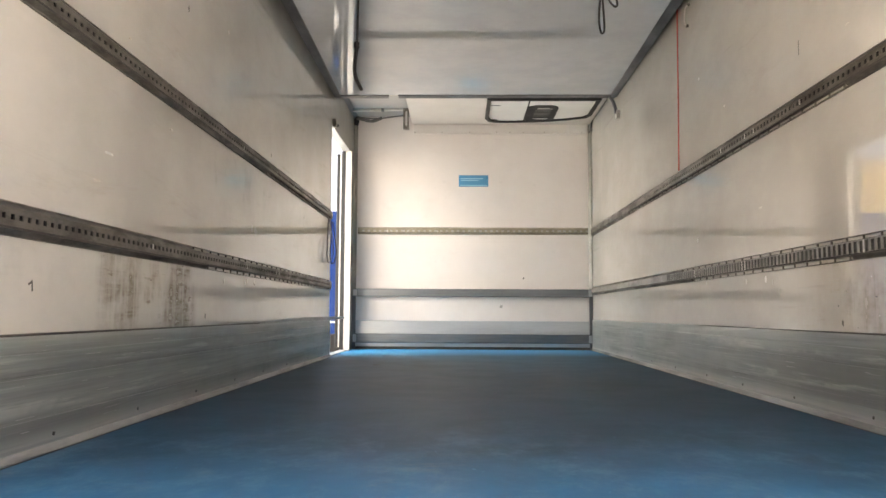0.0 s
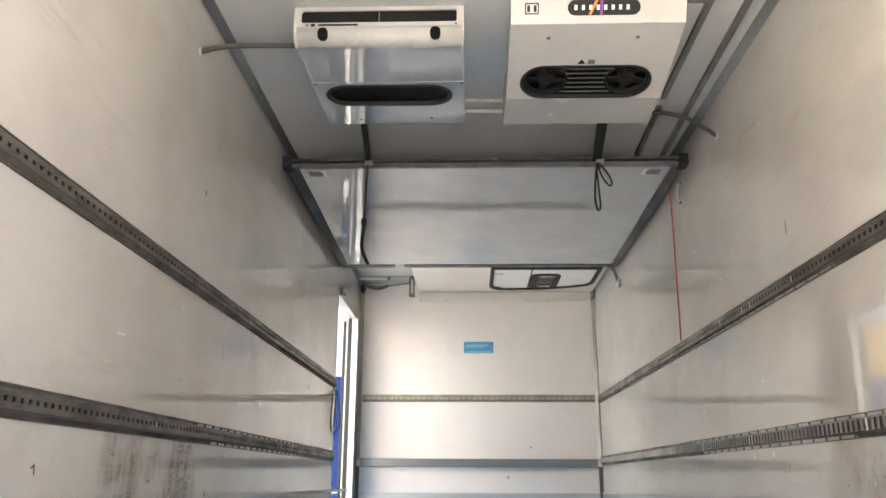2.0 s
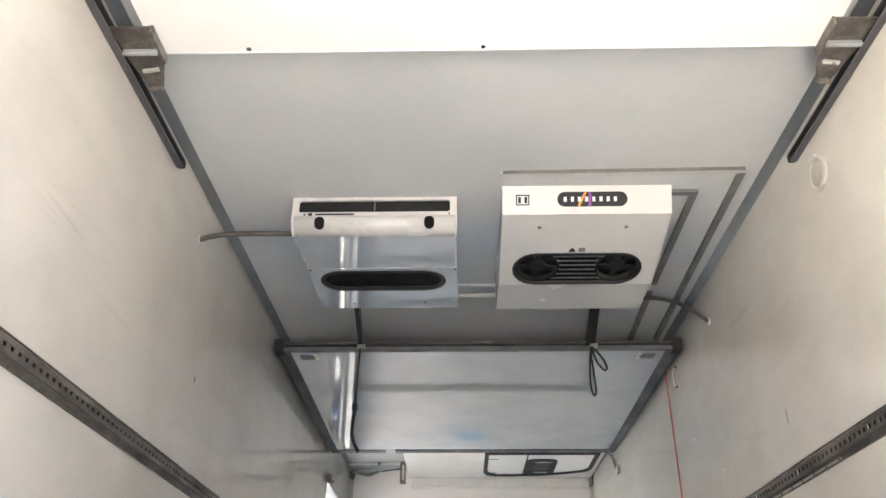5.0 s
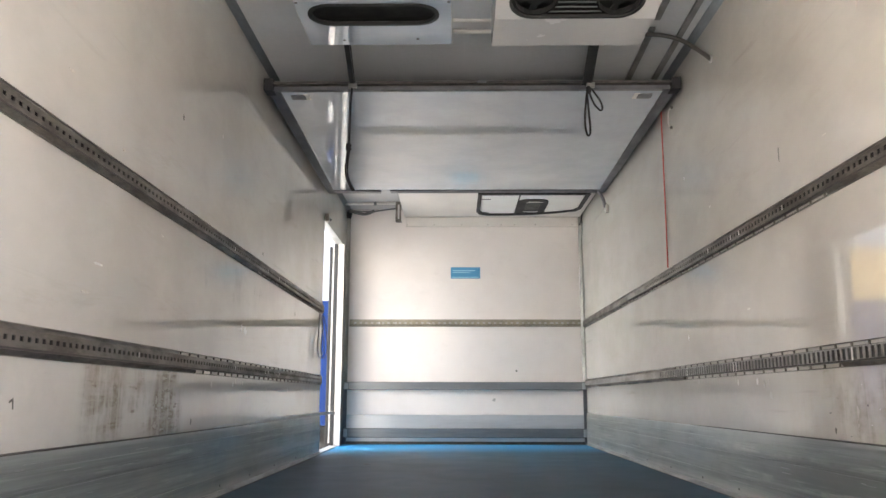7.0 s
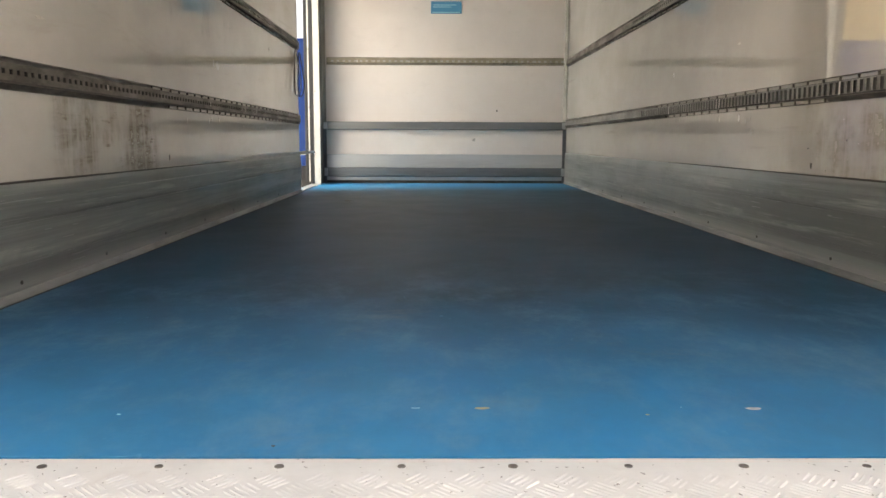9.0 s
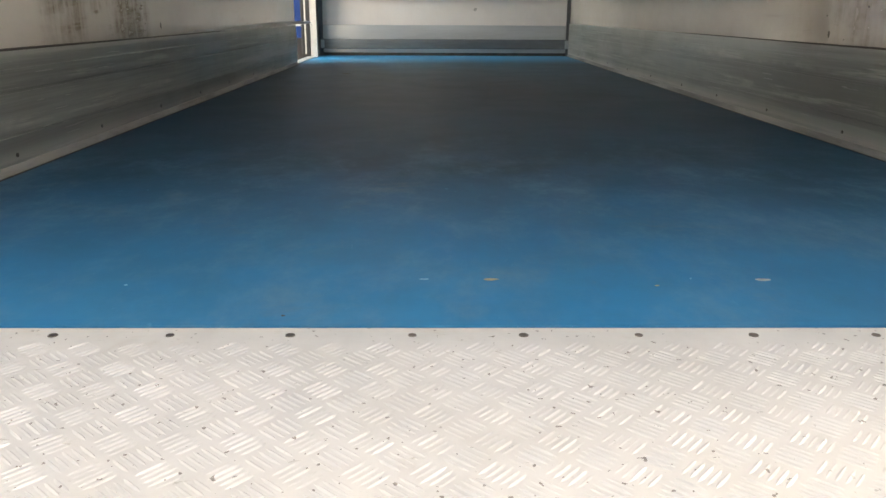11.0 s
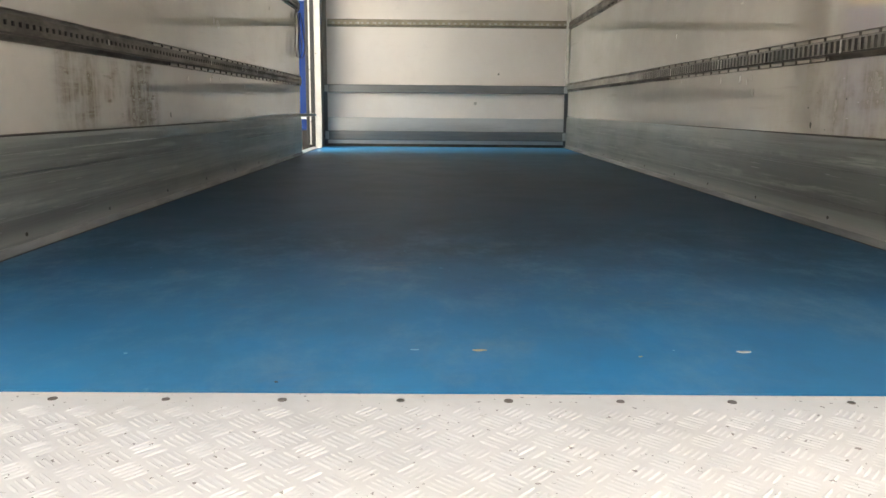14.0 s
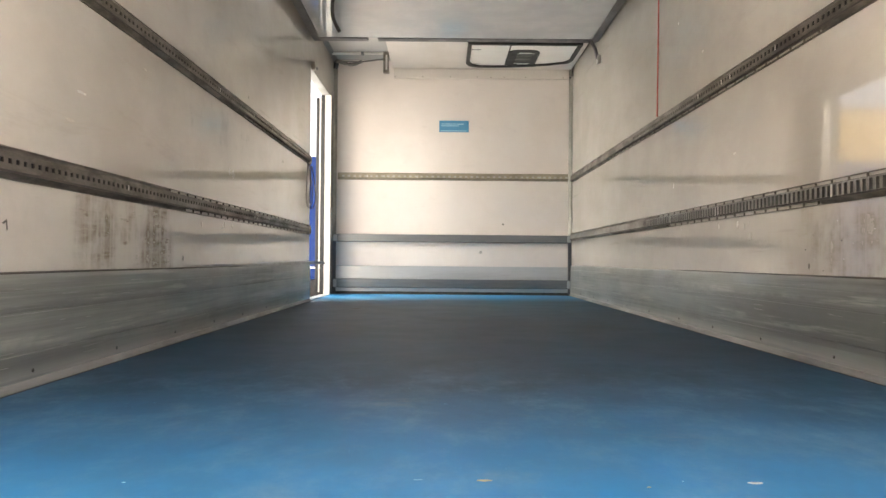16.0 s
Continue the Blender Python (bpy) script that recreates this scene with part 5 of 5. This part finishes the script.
# ---------------------------------------------------------------- tail lift platform
lift = thing("tail_lift", "pale aluminium tread plate platform level with the cargo floor", "tail lift")
part("platform", box(-1.22, 1.22, -1.1, Y0 - 0.004, -0.035, -0.0012, 0.0015), M["tread"], lift)
part("joint", box(-1.22, 1.22, Y0 - 0.0030, Y0 - 0.0010, -0.03, -0.004), M["sealant"], lift)
px = [-0.625 - 0.158 * k for k in (3, 2, 1)] + [-0.625, -0.469, -0.308, -0.144, 0.006, 0.162, 0.318, 0.485] + [0.485 + 0.16 * k for k in (1, 2, 3, 4)]
for k, x in enumerate(px):
    part("screw", disc((x, 1.208, -0.0016), (0, 0, 1), 0.0062 + 0.001 * (k % 2), 0.003, 12), M["rusty"], lift)
for x in (-1.235 + 0.309 * k for k in range(1, 8)):
    s_ = part("bolt", disc((x + 0.002, 0.815, -0.0020), (0, 0, 1), 0.0068, 0.004, 14), M["rusty"], lift)
    part("socket", disc((x + 0.002, 0.815, 0.0001), (0, 0, 1), 0.003, 0.002, 8), M["scuff"], s_)

verts, faces = [], []
rng = random.Random(11)
PX, PYT = 0.0642, 0.0578


def tread_bar(cx, cy, a, ln, wd, ht):
    c, s = math.cos(a), math.sin(a)
    i = len(verts)
    for u, v, z in ((-ln, 0, 0), (-ln * 0.5, -wd, 0), (ln * 0.5, -wd, 0), (ln, 0, 0), (ln * 0.5, wd, 0), (-ln * 0.5, wd, 0), (-ln * 0.55, 0, ht), (ln * 0.55, 0, ht)):
        verts.append((cx + u * c - v * s, cy + u * s + v * c, -0.0014 + z))
    faces.extend([(i, i + 1, i + 6), (i + 1, i + 2, i + 7, i + 6), (i + 2, i + 3, i + 7), (i + 3, i + 4, i + 7), (i + 4, i + 5, i + 6, i + 7), (i + 5, i, i + 6)])


for row in range(-38, 2):
    for col in range(-19, 20):
        for odd in (0, 1):
            cx, cy = -0.5 + PX * (col + 8 + 0.5 * odd), 1.105 + PYT * (row + 0.5 * odd)
            if abs(cx) > 1.18 or cy > Y0 - 0.050 or cy < -1.05:
                continue
            a = radians(48 if odd == 0 else -42)
            for k in range(-2, 3):
                o = 0.0085 * k
                tread_bar(cx - o * math.sin(a), cy + o * math.cos(a), a, 0.0200 - 0.0012 * abs(k) + rng.uniform(-0.0015, 0.001), 0.0027, 0.0017 * rng.uniform(0.5, 1.15))
me = bpy.data.meshes.new("tread_pattern")
me.from_pydata(verts, [], faces)
me.materials.append(M["tread"])
bars = new("tread_pattern", me)
bars.parent = lift
tagged(bars, "raised five-bar tread pattern", kind="stuff")
